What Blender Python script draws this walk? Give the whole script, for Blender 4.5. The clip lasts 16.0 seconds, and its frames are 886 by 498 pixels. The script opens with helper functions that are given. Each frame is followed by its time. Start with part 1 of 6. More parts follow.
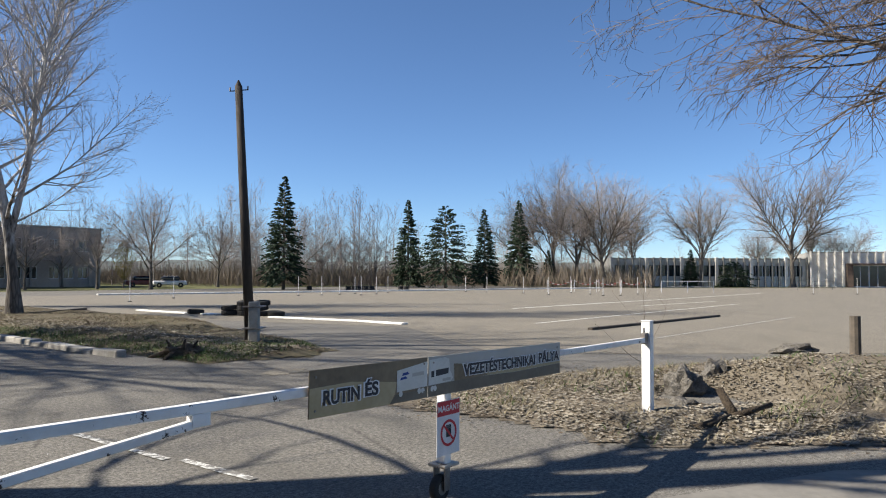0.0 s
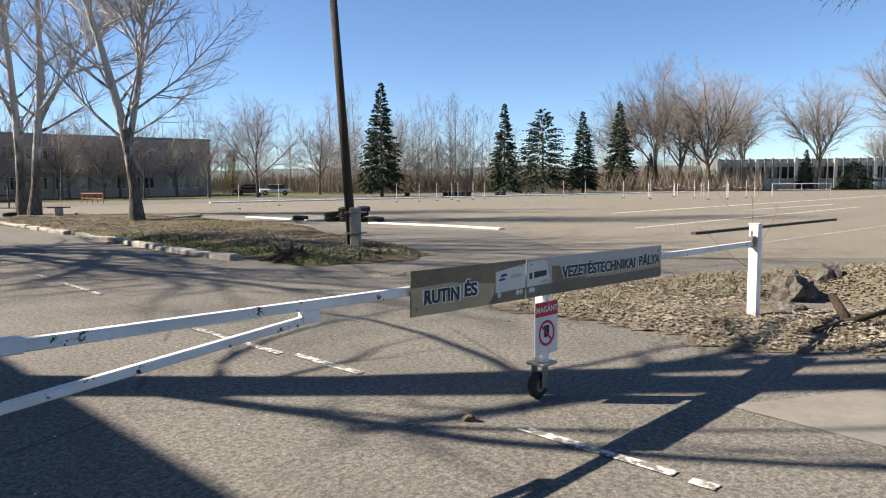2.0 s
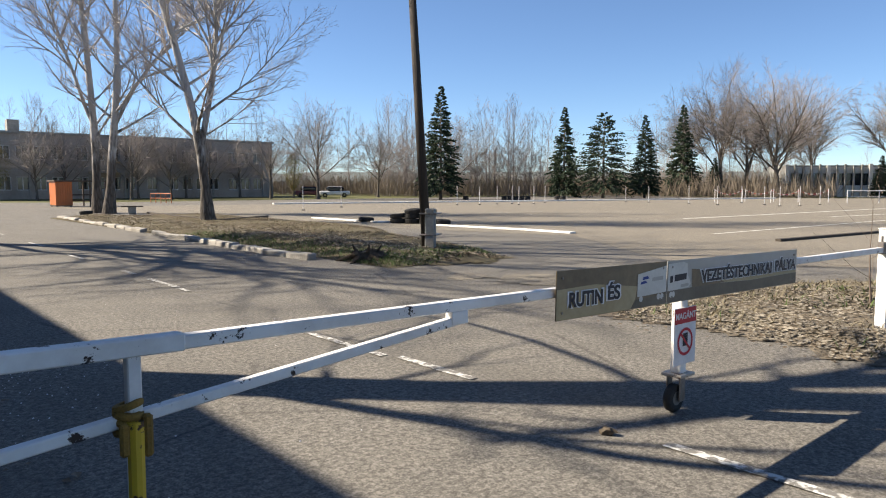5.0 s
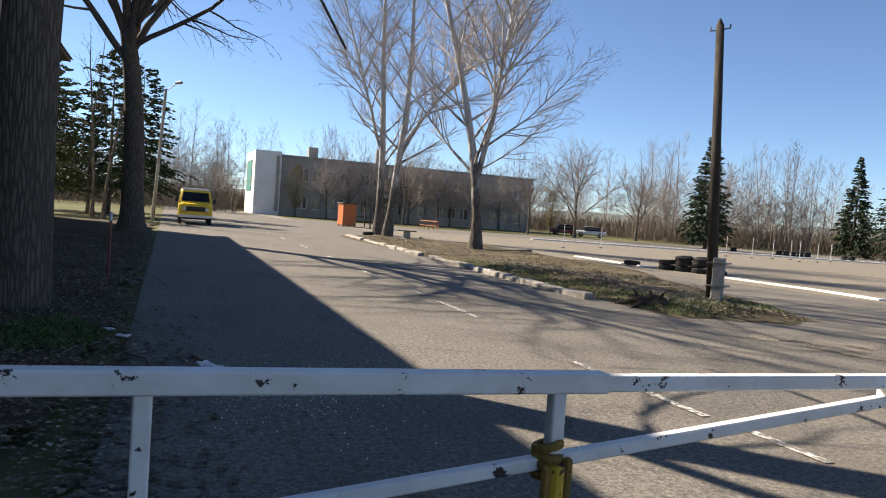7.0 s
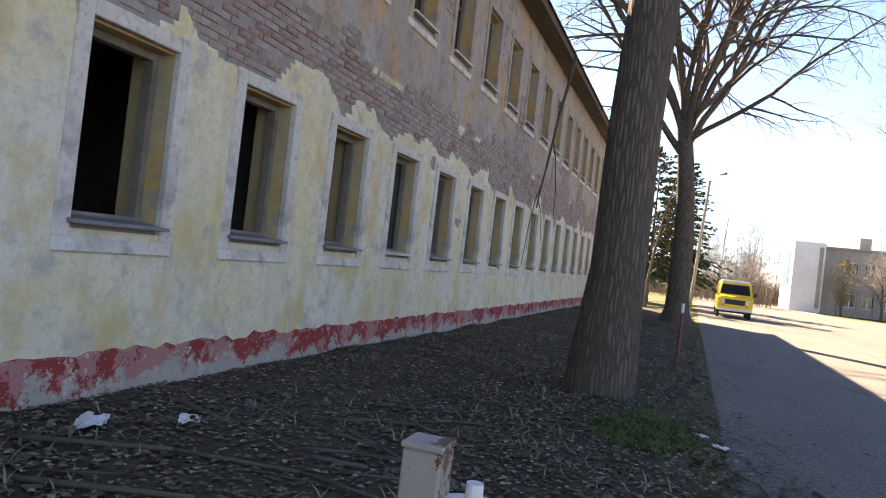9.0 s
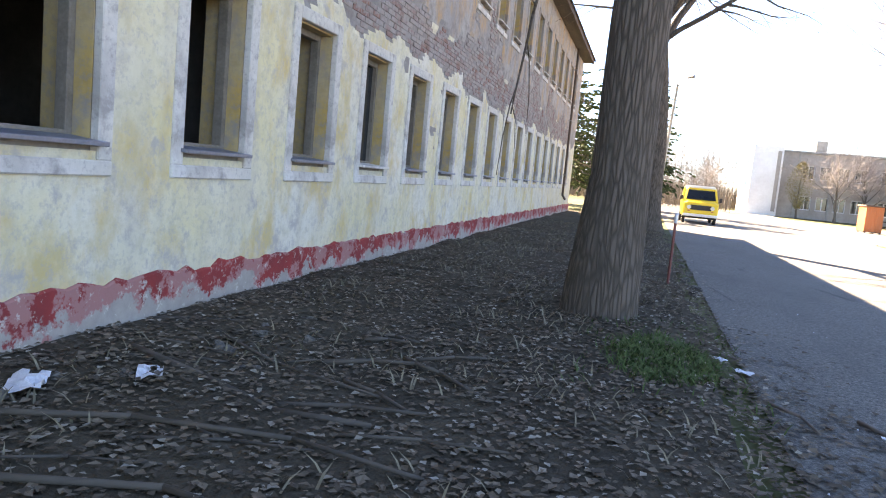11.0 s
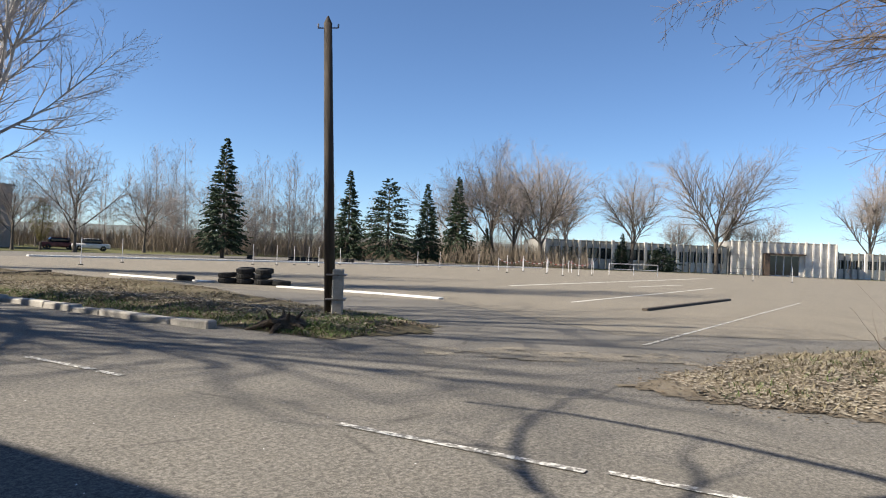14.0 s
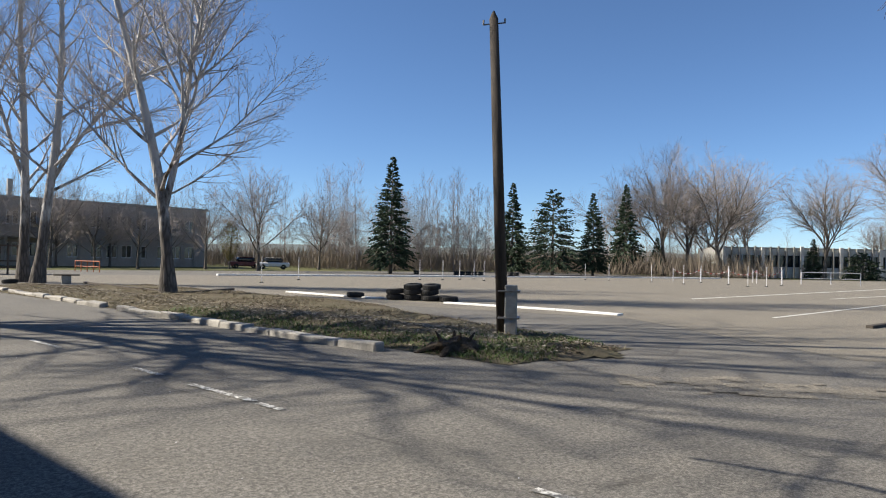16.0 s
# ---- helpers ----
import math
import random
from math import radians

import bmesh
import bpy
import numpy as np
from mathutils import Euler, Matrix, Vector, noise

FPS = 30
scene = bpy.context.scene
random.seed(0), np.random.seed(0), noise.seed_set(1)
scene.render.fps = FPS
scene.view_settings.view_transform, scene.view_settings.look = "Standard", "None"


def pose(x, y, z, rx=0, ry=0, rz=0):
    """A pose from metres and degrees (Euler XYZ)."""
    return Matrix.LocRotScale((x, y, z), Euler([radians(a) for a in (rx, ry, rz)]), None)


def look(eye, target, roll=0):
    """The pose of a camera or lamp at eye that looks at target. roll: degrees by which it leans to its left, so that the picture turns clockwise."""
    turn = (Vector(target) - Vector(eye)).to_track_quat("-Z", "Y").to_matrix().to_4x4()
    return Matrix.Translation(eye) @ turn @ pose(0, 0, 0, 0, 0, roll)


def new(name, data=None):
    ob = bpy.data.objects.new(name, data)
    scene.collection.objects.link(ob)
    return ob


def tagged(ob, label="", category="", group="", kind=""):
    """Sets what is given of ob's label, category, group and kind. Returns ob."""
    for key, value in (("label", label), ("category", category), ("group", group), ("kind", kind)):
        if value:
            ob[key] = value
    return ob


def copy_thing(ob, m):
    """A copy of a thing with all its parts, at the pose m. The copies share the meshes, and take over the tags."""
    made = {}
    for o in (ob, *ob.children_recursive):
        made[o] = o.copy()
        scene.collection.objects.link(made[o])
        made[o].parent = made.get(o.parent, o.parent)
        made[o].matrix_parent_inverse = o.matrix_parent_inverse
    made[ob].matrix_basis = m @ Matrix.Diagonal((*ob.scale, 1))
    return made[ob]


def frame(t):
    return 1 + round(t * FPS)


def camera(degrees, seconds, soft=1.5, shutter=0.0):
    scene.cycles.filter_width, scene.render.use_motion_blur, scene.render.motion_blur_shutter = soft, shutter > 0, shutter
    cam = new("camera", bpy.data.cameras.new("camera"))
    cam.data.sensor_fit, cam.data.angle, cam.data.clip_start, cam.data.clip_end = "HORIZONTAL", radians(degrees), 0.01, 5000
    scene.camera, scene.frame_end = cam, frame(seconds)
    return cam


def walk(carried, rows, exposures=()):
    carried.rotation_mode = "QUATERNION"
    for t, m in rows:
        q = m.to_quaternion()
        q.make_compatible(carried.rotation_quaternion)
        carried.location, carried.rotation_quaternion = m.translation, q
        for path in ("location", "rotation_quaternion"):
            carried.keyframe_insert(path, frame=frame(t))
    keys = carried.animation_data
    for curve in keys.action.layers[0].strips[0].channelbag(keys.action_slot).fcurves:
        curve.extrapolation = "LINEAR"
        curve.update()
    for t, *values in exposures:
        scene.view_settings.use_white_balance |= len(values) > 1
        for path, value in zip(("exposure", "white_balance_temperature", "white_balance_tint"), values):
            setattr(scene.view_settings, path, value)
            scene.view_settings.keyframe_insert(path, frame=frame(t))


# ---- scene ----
cam = camera(63.4, 16.0, 1.1)
PATH = [
    (0, (0.05, 1.258, 1.668), (-0.024, 3.255, 1.74), 0.2),
    (0.5, (0.045, 1.258, 1.641), (-0.099, 3.252, 1.611), -0.3),
    (1, (0.041, 1.254, 1.641), (-0.167, 3.238, 1.501), -0.3),
    (1.5, (0.042, 1.252, 1.642), (-0.237, 3.224, 1.467), -0.3),
    (2, (0.042, 1.246, 1.646), (-0.298, 3.208, 1.457), -0.5),
    (2.5, (0.033, 1.249, 1.641), (-0.327, 3.205, 1.433), -0.5),
    (3, (0.023, 1.268, 1.644), (-0.374, 3.216, 1.427), -0.5),
    (3.2, (0.001, 1.274, 1.65), (-0.412, 3.216, 1.422), -0.3),
    (5.3, (-0.642, 1.516, 1.578), (-1.128, 3.448, 1.404), -0.0),
    (5.5, (-0.706, 1.557, 1.587), (-1.178, 3.49, 1.383), 0.2),
    (6, (-0.851, 1.558, 1.57), (-1.35, 3.487, 1.393), 1.9),
    (6.5, (-1.051, 1.531, 1.545), (-1.589, 3.456, 1.471), 3.4),
    (7, (-1.283, 1.448, 1.525), (-2.392, 3.109, 1.43), 4.2),
    (7.5, (-1.532, 1.337, 1.523), (-3.139, 2.529, 1.519), 5.6),
    (8, (-1.784, 1.404, 1.523), (-3.569, 2.304, 1.492), 6.9),
    (8.5, (-2.105, 1.335, 1.505), (-3.895, 2.227, 1.502), 3.9),
    (9, (-2.47, 1.362, 1.485), (-4.395, 1.906, 1.505), 6.6),
    (9.2, (-2.577, 1.371, 1.475), (-4.541, 1.748, 1.465), 6.7),
    (10.2, (-3.05, 1.33, 1.465), (-5.01, 1.68, 1.33), 6.4),
    (11.3, (-3.511, 1.337, 1.474), (-5.164, 2.43, 1.203), 5.9),
    (11.5, (-3.608, 1.368, 1.483), (-4.926, 2.848, 1.211), 5.5),
    (12, (-3.903, 1.591, 1.473), (-4.54, 3.472, 1.23), 7.2),
    (12.5, (-4.015, 1.86, 1.524), (-4.35, 3.812, 1.248), 1.1),
    (13, (-4.121, 2.124, 1.473), (-4.229, 4.091, 1.131), 0.9),
    (13.5, (-4.188, 2.494, 1.478), (-3.988, 4.475, 1.288), 2.8),
    (14, (-4.137, 2.868, 1.457), (-3.957, 4.86, 1.468), 2.4),
    (14.5, (-4.161, 3.183, 1.434), (-4.082, 5.181, 1.388), 2.5),
    (15, (-4.289, 3.468, 1.43), (-4.232, 5.467, 1.411), 2.6),
    (15.5, (-4.325, 3.847, 1.432), (-4.508, 5.838, 1.447), 1.5),
    (16, (-4.384, 4.207, 1.459), (-4.655, 6.188, 1.492), 1.2),
]
EXPOSURE = [
    (0, 1.02, 6650, 9), (1, 1.15, 6850, 10), (2.5, 1.28, 7250, 11), (5.5, 1.25, 7250, 11), (6.5, 1.22, 7250, 11), (7, 1.25, 7550, 13), (7.5, 1.5, 8250, 15),
    (8, 1.8, 8750, 18), (8.5, 2.15, 9150, 19), (9, 2.65, 9550, 21), (9.2, 2.7, 9550, 21), (11.3, 3.55, 8750, 18), (11.5, 3.45, 8550, 17), (12, 2.35, 7750, 13),
    (12.5, 1.75, 7850, 13), (13, 1.5, 7550, 12), (13.5, 1.35, 7250, 10), (14, 1.15, 6950, 10), (16, 0.95, 6700, 9)]
walk(cam, [(t, look(eye, target, roll)) for t, eye, target, roll in PATH], EXPOSURE)

# ---- exposure, world and sun ----
SHADOW = Vector((1.38, 0.143, -1.0))          # the way of the sunlight
world = bpy.data.worlds.new("sky")
scene.world = world
world.use_nodes = True
wn = world.node_tree.nodes
sky = wn.new("ShaderNodeTexSky")
sky.sky_type, sky.sun_disc = "NISHITA", False
sky.sun_elevation = math.atan2(1.0, math.hypot(SHADOW.x, SHADOW.y))
sky.sun_rotation = math.atan2(-SHADOW.x, -SHADOW.y)
sky.altitude, sky.air_density, sky.dust_density, sky.ozone_density = 2500.0, 1.0, 0.25, 7.0
wn["Background"].inputs[1].default_value = 0.076
world.node_tree.links.new(sky.outputs[0], wn["Background"].inputs[0])
sun = new("sun", bpy.data.lights.new("sun", "SUN"))
sun.data.energy, sun.data.angle, sun.data.color = 5.0, radians(0.5), (1.0, 0.95, 0.87)
sun.rotation_mode = "QUATERNION"
sun.rotation_quaternion = SHADOW.to_track_quat("-Z", "Y")

# ---- the site's own axes: n across the road from the old building's wall, u along it ----
SITE = pose(-10.14, 1.55, 0, 0, 0, 55)
SITE_INV = SITE.inverted()


def P(n, u, z=0.0):
    return SITE @ Vector((n, u, z))


# ---- materials ----
def shade(name, rough=0.8, metal=0.0, spec=0.3):
    m = bpy.data.materials.new(name)
    m.use_nodes = True
    b = m.node_tree.nodes["Principled BSDF"]
    b.inputs["Roughness"].default_value = rough
    b.inputs["Metallic"].default_value = metal
    b.inputs["Specular IOR Level"].default_value = spec
    return m, m.node_tree, b


class Nodes:
    """Short hand for building node materials."""

    def __init__(self, tree, coords="Object"):
        self.t = tree
        self.co = tree.nodes.new("ShaderNodeTexCoord").outputs[coords]

    def scaled(self, s, src=None):
        mp = self.t.nodes.new("ShaderNodeMapping")
        mp.inputs["Scale"].default_value = s if isinstance(s, tuple) else (s, s, s)
        self.t.links.new(src or self.co, mp.inputs[0])
        return mp.outputs[0]

    def noise(self, scale, detail=4.0, rough=0.55, stretch=None, distort=0.0):
        nd = self.t.nodes.new("ShaderNodeTexNoise")
        nd.inputs["Scale"].default_value, nd.inputs["Detail"].default_value = scale, detail
        nd.inputs["Roughness"].default_value, nd.inputs["Distortion"].default_value = rough, distort
        self.t.links.new(self.scaled(stretch) if stretch else self.co, nd.inputs["Vector"])
        return nd.outputs["Fac"]

    def voronoi(self, scale, feature="F1", out="Distance", stretch=None):
        nd = self.t.nodes.new("ShaderNodeTexVoronoi")
        nd.feature = feature
        nd.inputs["Scale"].default_value = scale
        self.t.links.new(self.scaled(stretch) if stretch else self.co, nd.inputs["Vector"])
        return nd.outputs[out]

    def ramp(self, src, stops, hard=False):
        nd = self.t.nodes.new("ShaderNodeValToRGB")
        if hard:
            nd.color_ramp.interpolation = "CONSTANT"
        el = nd.color_ramp.elements
        while len(el) < len(stops):
            el.new(0.5)
        for e, (p, c) in zip(el, stops):
            e.position = p
            e.color = (*c, 1) if isinstance(c, tuple) else (c, c, c, 1)
        self.t.links.new(src, nd.inputs[0])
        return nd.outputs[0]

    def mix(self, fac, a, b, how="MIX"):
        nd = self.t.nodes.new("ShaderNodeMix")
        nd.data_type, nd.blend_type = "RGBA", how
        for i, v in ((0, fac), (6, a), (7, b)):
            if isinstance(v, tuple):
                nd.inputs[i].default_value = (*v, 1)
            elif isinstance(v, (int, float)):
                nd.inputs[i].default_value = v
            else:
                self.t.links.new(v, nd.inputs[i])
        return nd.outputs[2]

    def math(self, how, a, b):
        nd = self.t.nodes.new("ShaderNodeMath")
        nd.operation = how
        for i, v in ((0, a), (1, b)):
            if isinstance(v, (int, float)):
                nd.inputs[i].default_value = v
            else:
                self.t.links.new(v, nd.inputs[i])
        return nd.outputs[0]

    def bump(self, src, strength, dist, bsdf):
        nd = self.t.nodes.new("ShaderNodeBump")
        nd.inputs["Strength"].default_value, nd.inputs["Distance"].default_value = strength, dist
        self.t.links.new(src, nd.inputs["Height"])
        self.t.links.new(nd.outputs[0], bsdf.inputs["Normal"])

    def random(self):
        return self.t.nodes.new("ShaderNodeObjectInfo").outputs["Random"]

    def island(self):
        return self.t.nodes.new("ShaderNodeNewGeometry").outputs["Random Per Island"]

    def colour(self, src, bsdf):
        self.t.links.new(src, bsdf.inputs["Base Color"])


def simple(name, a, b, scale=6.0, rough=0.8, metal=0.0, bump=0.2, dist=0.01, fine=None, spec=0.3, stretch=None, vary=0.0, island=False):
    """Two colours mixed by noise at two scales, with relief."""
    m, t, bs = shade(name, rough, metal, spec)
    k = Nodes(t)
    big = k.noise(scale, 5, 0.6, stretch)
    small = k.noise(fine or scale * 9, 4, 0.6, stretch)
    f = k.ramp(k.math("ADD", k.math("MULTIPLY", big, 0.65), k.math("MULTIPLY", small, 0.35)), [(0.36, 0.0), (0.64, 1.0)])
    c = k.mix(f, a, b)
    if vary:
        r = k.island() if island else k.random()
        c = k.mix(k.math("MULTIPLY", r, vary), c, tuple(x * 0.35 for x in a))
    k.colour(c, bs)
    if bump:
        k.bump(small, bump, dist, bs)
    return m


def asphalt(name, dark, light, warm, crack=0.5):
    m, t, bs = shade(name, 0.9, 0, 0.2)
    k = Nodes(t)
    grit = k.voronoi(95.0, out="Color")
    fine = k.ramp(grit, [(0.1, 0.0), (0.9, 1.0)])
    big = k.noise(0.45, 5, 0.6)
    mid = k.noise(2.6, 6, 0.65)
    c = k.mix(k.ramp(big, [(0.35, 0.0), (0.65, 1.0)]), dark, light)
    c = k.mix(k.ramp(mid, [(0.45, 0.0), (0.75, 0.8)]), c, warm)
    c = k.mix(0.5, c, k.mix(fine, tuple(x * 0.4 for x in dark), tuple(min(1, x * 1.6) for x in light)))
    c = k.mix(k.ramp(k.noise(21, 8, 0.8), [(0.42, 0.85), (0.58, 0.0)]), c, tuple(x * 0.45 for x in dark))
    c = k.mix(k.ramp(k.noise(34, 5, 0.8), [(0.5, 0.0), (0.66, 0.6)]), c, tuple(min(1, x * 1.6) for x in light))
    c = k.mix(k.ramp(k.noise(0.9, 6, 0.65, (1, 0.35, 1)), [(0.5, 0.0), (0.68, 0.45)]), c, tuple(x * 0.72 for x in dark))
    sparkle = k.ramp(k.noise(60, 2, 0.7), [(0.60, 0.0), (0.75, 1.0)])
    c = k.mix(k.math("MULTIPLY", sparkle, 0.07), c, (0.55, 0.52, 0.46))
    nd = t.nodes.new("ShaderNodeTexVoronoi")
    nd.feature = "DISTANCE_TO_EDGE"
    nd.inputs["Scale"].default_value = 0.33
    wob = k.mix(0.35, k.co, t.nodes.new("ShaderNodeTexNoise").outputs["Color"], "ADD")
    t.links.new(wob, nd.inputs["Vector"])
    line = k.ramp(nd.outputs["Distance"], [(0.0, 1.0), (0.006, 0.6), (0.012, 0.0)])
    gaps = k.ramp(k.noise(0.7, 3), [(0.5, 0.0), (0.6, 1.0)])
    cr = k.math("MULTIPLY", k.math("MULTIPLY", line, gaps), crack)
    c = k.mix(cr, c, (0.03, 0.028, 0.025))
    k.colour(c, bs)
    k.bump(k.math("SUBTRACT", k.math("ADD", fine, k.math("MULTIPLY", mid, 0.7)), cr), 0.32, 0.004, bs)
    return m


def bark(name, dark, light, scale, depth, stretch=(1, 1, 0.16), white=0.0, patch=(0.6, 0.58, 0.54)):
    m, t, bs = shade(name, 0.9, 0, 0.15)
    k = Nodes(t)
    ridge = k.voronoi(scale, "DISTANCE_TO_EDGE", stretch=stretch)
    ru = k.ramp(ridge, [(0.02, 0.0), (0.25, 1.0)])
    c = k.mix(ru, dark, light)
    c = k.mix(k.ramp(k.noise(3.0, 5), [(0.4, 0.0), (0.7, 0.5)]), c, tuple(x * 0.7 for x in light))
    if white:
        # bark whitens with height; the lower trunk's shade is put into this fade too
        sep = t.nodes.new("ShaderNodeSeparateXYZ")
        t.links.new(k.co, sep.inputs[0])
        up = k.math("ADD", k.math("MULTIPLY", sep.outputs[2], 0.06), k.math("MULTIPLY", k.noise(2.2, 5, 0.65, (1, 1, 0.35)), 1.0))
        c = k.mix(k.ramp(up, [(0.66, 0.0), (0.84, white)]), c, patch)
    k.colour(c, bs)
    k.bump(ru, 0.9, depth, bs)
    return m


MAT = {}
MAT["road"] = asphalt("worn_asphalt", (0.132, 0.122, 0.106), (0.208, 0.193, 0.168), (0.224, 0.2, 0.164))
MAT["lot"] = asphalt("pale_asphalt", (0.19, 0.168, 0.134), (0.262, 0.232, 0.184), (0.226, 0.197, 0.157), 0.25)
MAT["slab"] = simple("concrete_patch", (0.235, 0.217, 0.188), (0.16, 0.148, 0.128), 1.5, 0.9, bump=0.3, dist=0.004)
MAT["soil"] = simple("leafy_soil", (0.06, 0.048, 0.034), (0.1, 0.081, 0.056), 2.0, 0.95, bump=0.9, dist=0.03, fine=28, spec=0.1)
MAT["verge"] = simple("dry_verge", (0.14, 0.115, 0.082), (0.095, 0.085, 0.048), 1.1, 0.95, bump=0.9, dist=0.03, fine=24, spec=0.1)
MAT["mound"] = simple("dry_mound", (0.22, 0.188, 0.143), (0.13, 0.106, 0.077), 1.6, 0.95, bump=0.9, dist=0.04, fine=20, spec=0.1)
MAT["field"] = simple("rough_field", (0.13, 0.12, 0.06), (0.10, 0.11, 0.045), 0.15, 0.95, bump=0.5, dist=0.05, fine=3, spec=0.1)
MAT["leaf"] = simple("dead_leaf", (0.24, 0.185, 0.128), (0.14, 0.1, 0.065), 9, 0.85, bump=0, vary=1.15, island=True)
MAT["pale_leaf"] = simple("pale_dead_leaf", (0.4, 0.355, 0.28), (0.27, 0.228, 0.168), 9, 0.85, bump=0, vary=0.5, island=True)
MAT["grass"] = simple("spring_grass", (0.075, 0.13, 0.03), (0.12, 0.155, 0.05), 9, 0.8, bump=0, vary=0.6, island=True)
MAT["drygrass"] = simple("dry_grass", (0.31, 0.265, 0.18), (0.2, 0.168, 0.1), 9, 0.85, bump=0, vary=0.6, island=True)


def line_paint(edge=0.44):
    m, t, bs = shade("worn_line_paint", 0.8, 0, 0.3)
    k = Nodes(t)
    hole = k.ramp(k.noise(14, 6, 0.7), [(edge, 0.0), (edge + 0.09, 1.0)])
    k.colour(k.mix(hole, (0.6, 0.585, 0.54), (0.17, 0.16, 0.142)), bs)
    return m


def chipped(name, base, under, amount=0.62, grime=(0.45, 0.40, 0.36)):
    """Paint that has chipped off here and there down to rust."""
    m, t, bs = shade(name, 0.5, 0, 0.4)
    k = Nodes(t)
    chip = k.ramp(k.noise(8.5, 8, 0.7), [(amount, 0.0), (amount + 0.015, 1.0)])
    dirt = k.ramp(k.noise(2.0, 6, 0.7), [(0.4, 0.0), (0.75, 0.75)])
    c = k.mix(dirt, base, grime)
    rust = k.mix(k.noise(22), under, tuple(x * 0.35 for x in under))
    k.colour(k.mix(chip, c, rust), bs)
    k.bump(k.math("SUBTRACT", k.noise(30, 3), k.math("MULTIPLY", chip, 2.0)), 0.3, 0.002, bs)
    return m


MAT["line"] = line_paint()
MAT["lotline"] = line_paint(0.58)
MAT["gate"] = chipped("chipped_white_enamel", (0.78, 0.77, 0.75), (0.05, 0.03, 0.025), 0.615)
MAT["postwhite"] = chipped("whitewashed_steel", (0.8, 0.8, 0.78), (0.12, 0.06, 0.03), 0.7)
MAT["rustpost"] = chipped("rust_streaked_paint", (0.4, 0.37, 0.32), (0.17, 0.085, 0.05), 0.53, (0.2, 0.13, 0.09))
MAT["yellow"] = chipped("worn_yellow_paint", (0.62, 0.4, 0.03), (0.1, 0.05, 0.03), 0.6, (0.4, 0.26, 0.04))
MAT["rope"] = simple("brown_rag", (0.16, 0.1, 0.03), (0.3, 0.17, 0.04), 12, 0.9, bump=0.6, dist=0.01)
MAT["redpaint"] = chipped("faded_red_paint", (0.16, 0.035, 0.03), (0.09, 0.045, 0.03), 0.6, (0.25, 0.1, 0.08))
MAT["orange"] = chipped("orange_brown_boards", (0.46, 0.13, 0.035), (0.2, 0.07, 0.03), 0.68, (0.33, 0.11, 0.04))
MAT["rubber"] = simple("tyre_rubber", (0.018, 0.018, 0.018), (0.04, 0.038, 0.035), 5, 0.85, bump=0.3)
MAT["steel"] = simple("dull_steel", (0.3, 0.29, 0.28), (0.18, 0.15, 0.13), 8, 0.5, 0.8, 0.1)
MAT["pole"] = simple("tarred_pole_wood", (0.035, 0.028, 0.022), (0.085, 0.068, 0.052), 3, 0.85, bump=0.6, dist=0.01, stretch=(1, 1, 0.08), fine=30)
MAT["whitestone"] = simple("whitewashed_stone", (0.78, 0.77, 0.74), (0.6, 0.58, 0.54), 2.0, 0.9, bump=0.3)
MAT["concrete"] = simple("weathered_concrete", (0.34, 0.33, 0.3), (0.22, 0.205, 0.18), 2.5, 0.9, bump=0.4, dist=0.006)
MAT["kerb"] = simple("lichened_kerb_concrete", (0.46, 0.43, 0.38), (0.25, 0.23, 0.2), 3.0, 0.9, bump=0.6, dist=0.015, vary=0.3)
MAT["wood"] = simple("grey_weathered_wood", (0.12, 0.098, 0.075), (0.065, 0.055, 0.044), 3, 0.85, bump=0.5, dist=0.008, stretch=(1, 0.15, 1), fine=25)
MAT["frame"] = simple("bleached_window_timber", (0.24, 0.21, 0.17), (0.14, 0.12, 0.095), 4, 0.85, bump=0.4, dist=0.006)
MAT["darkwood"] = simple("dark_plank", (0.045, 0.036, 0.028), (0.09, 0.075, 0.06), 4, 0.85, bump=0.4, dist=0.01)
MAT["stump"] = simple("rotten_stump", (0.03, 0.022, 0.016), (0.10, 0.075, 0.05), 5, 0.95, bump=1.0, dist=0.04)
MAT["stone"] = simple("rubble_stone", (0.24, 0.22, 0.19), (0.07, 0.06, 0.05), 4.0, 0.95, bump=1.0, dist=0.06)
MAT["barkA"] = bark("furrowed_poplar_bark", (0.07, 0.057, 0.045), (0.15, 0.122, 0.098), 21.0, 0.014, (1, 1, 0.13))
MAT["bark"] = bark("grey_bark", (0.07, 0.06, 0.05), (0.17, 0.145, 0.12), 8.0, 0.02)
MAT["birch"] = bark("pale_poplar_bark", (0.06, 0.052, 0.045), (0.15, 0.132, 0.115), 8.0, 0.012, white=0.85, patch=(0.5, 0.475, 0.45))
MAT["twig"] = simple("bare_twigs", (0.19, 0.145, 0.115), (0.13, 0.10, 0.08), 2, 0.8, bump=0)
MAT["pale_twig"] = simple("pale_twigs", (0.45, 0.41, 0.39), (0.28, 0.245, 0.23), 2, 0.8, bump=0)
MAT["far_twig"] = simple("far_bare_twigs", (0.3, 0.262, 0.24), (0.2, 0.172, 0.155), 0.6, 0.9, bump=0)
MAT["bush"] = simple("brown_thicket", (0.24, 0.195, 0.15), (0.15, 0.12, 0.085), 0.4, 0.95, bump=0)
MAT["needle"] = simple("spruce_needles", (0.022, 0.042, 0.022), (0.05, 0.075, 0.035), 1.2, 0.75, bump=0, vary=0.5, island=True)
MAT["pine"] = simple("pine_needles", (0.04, 0.065, 0.022), (0.085, 0.105, 0.04), 1.2, 0.75, bump=0, vary=0.5, island=True)
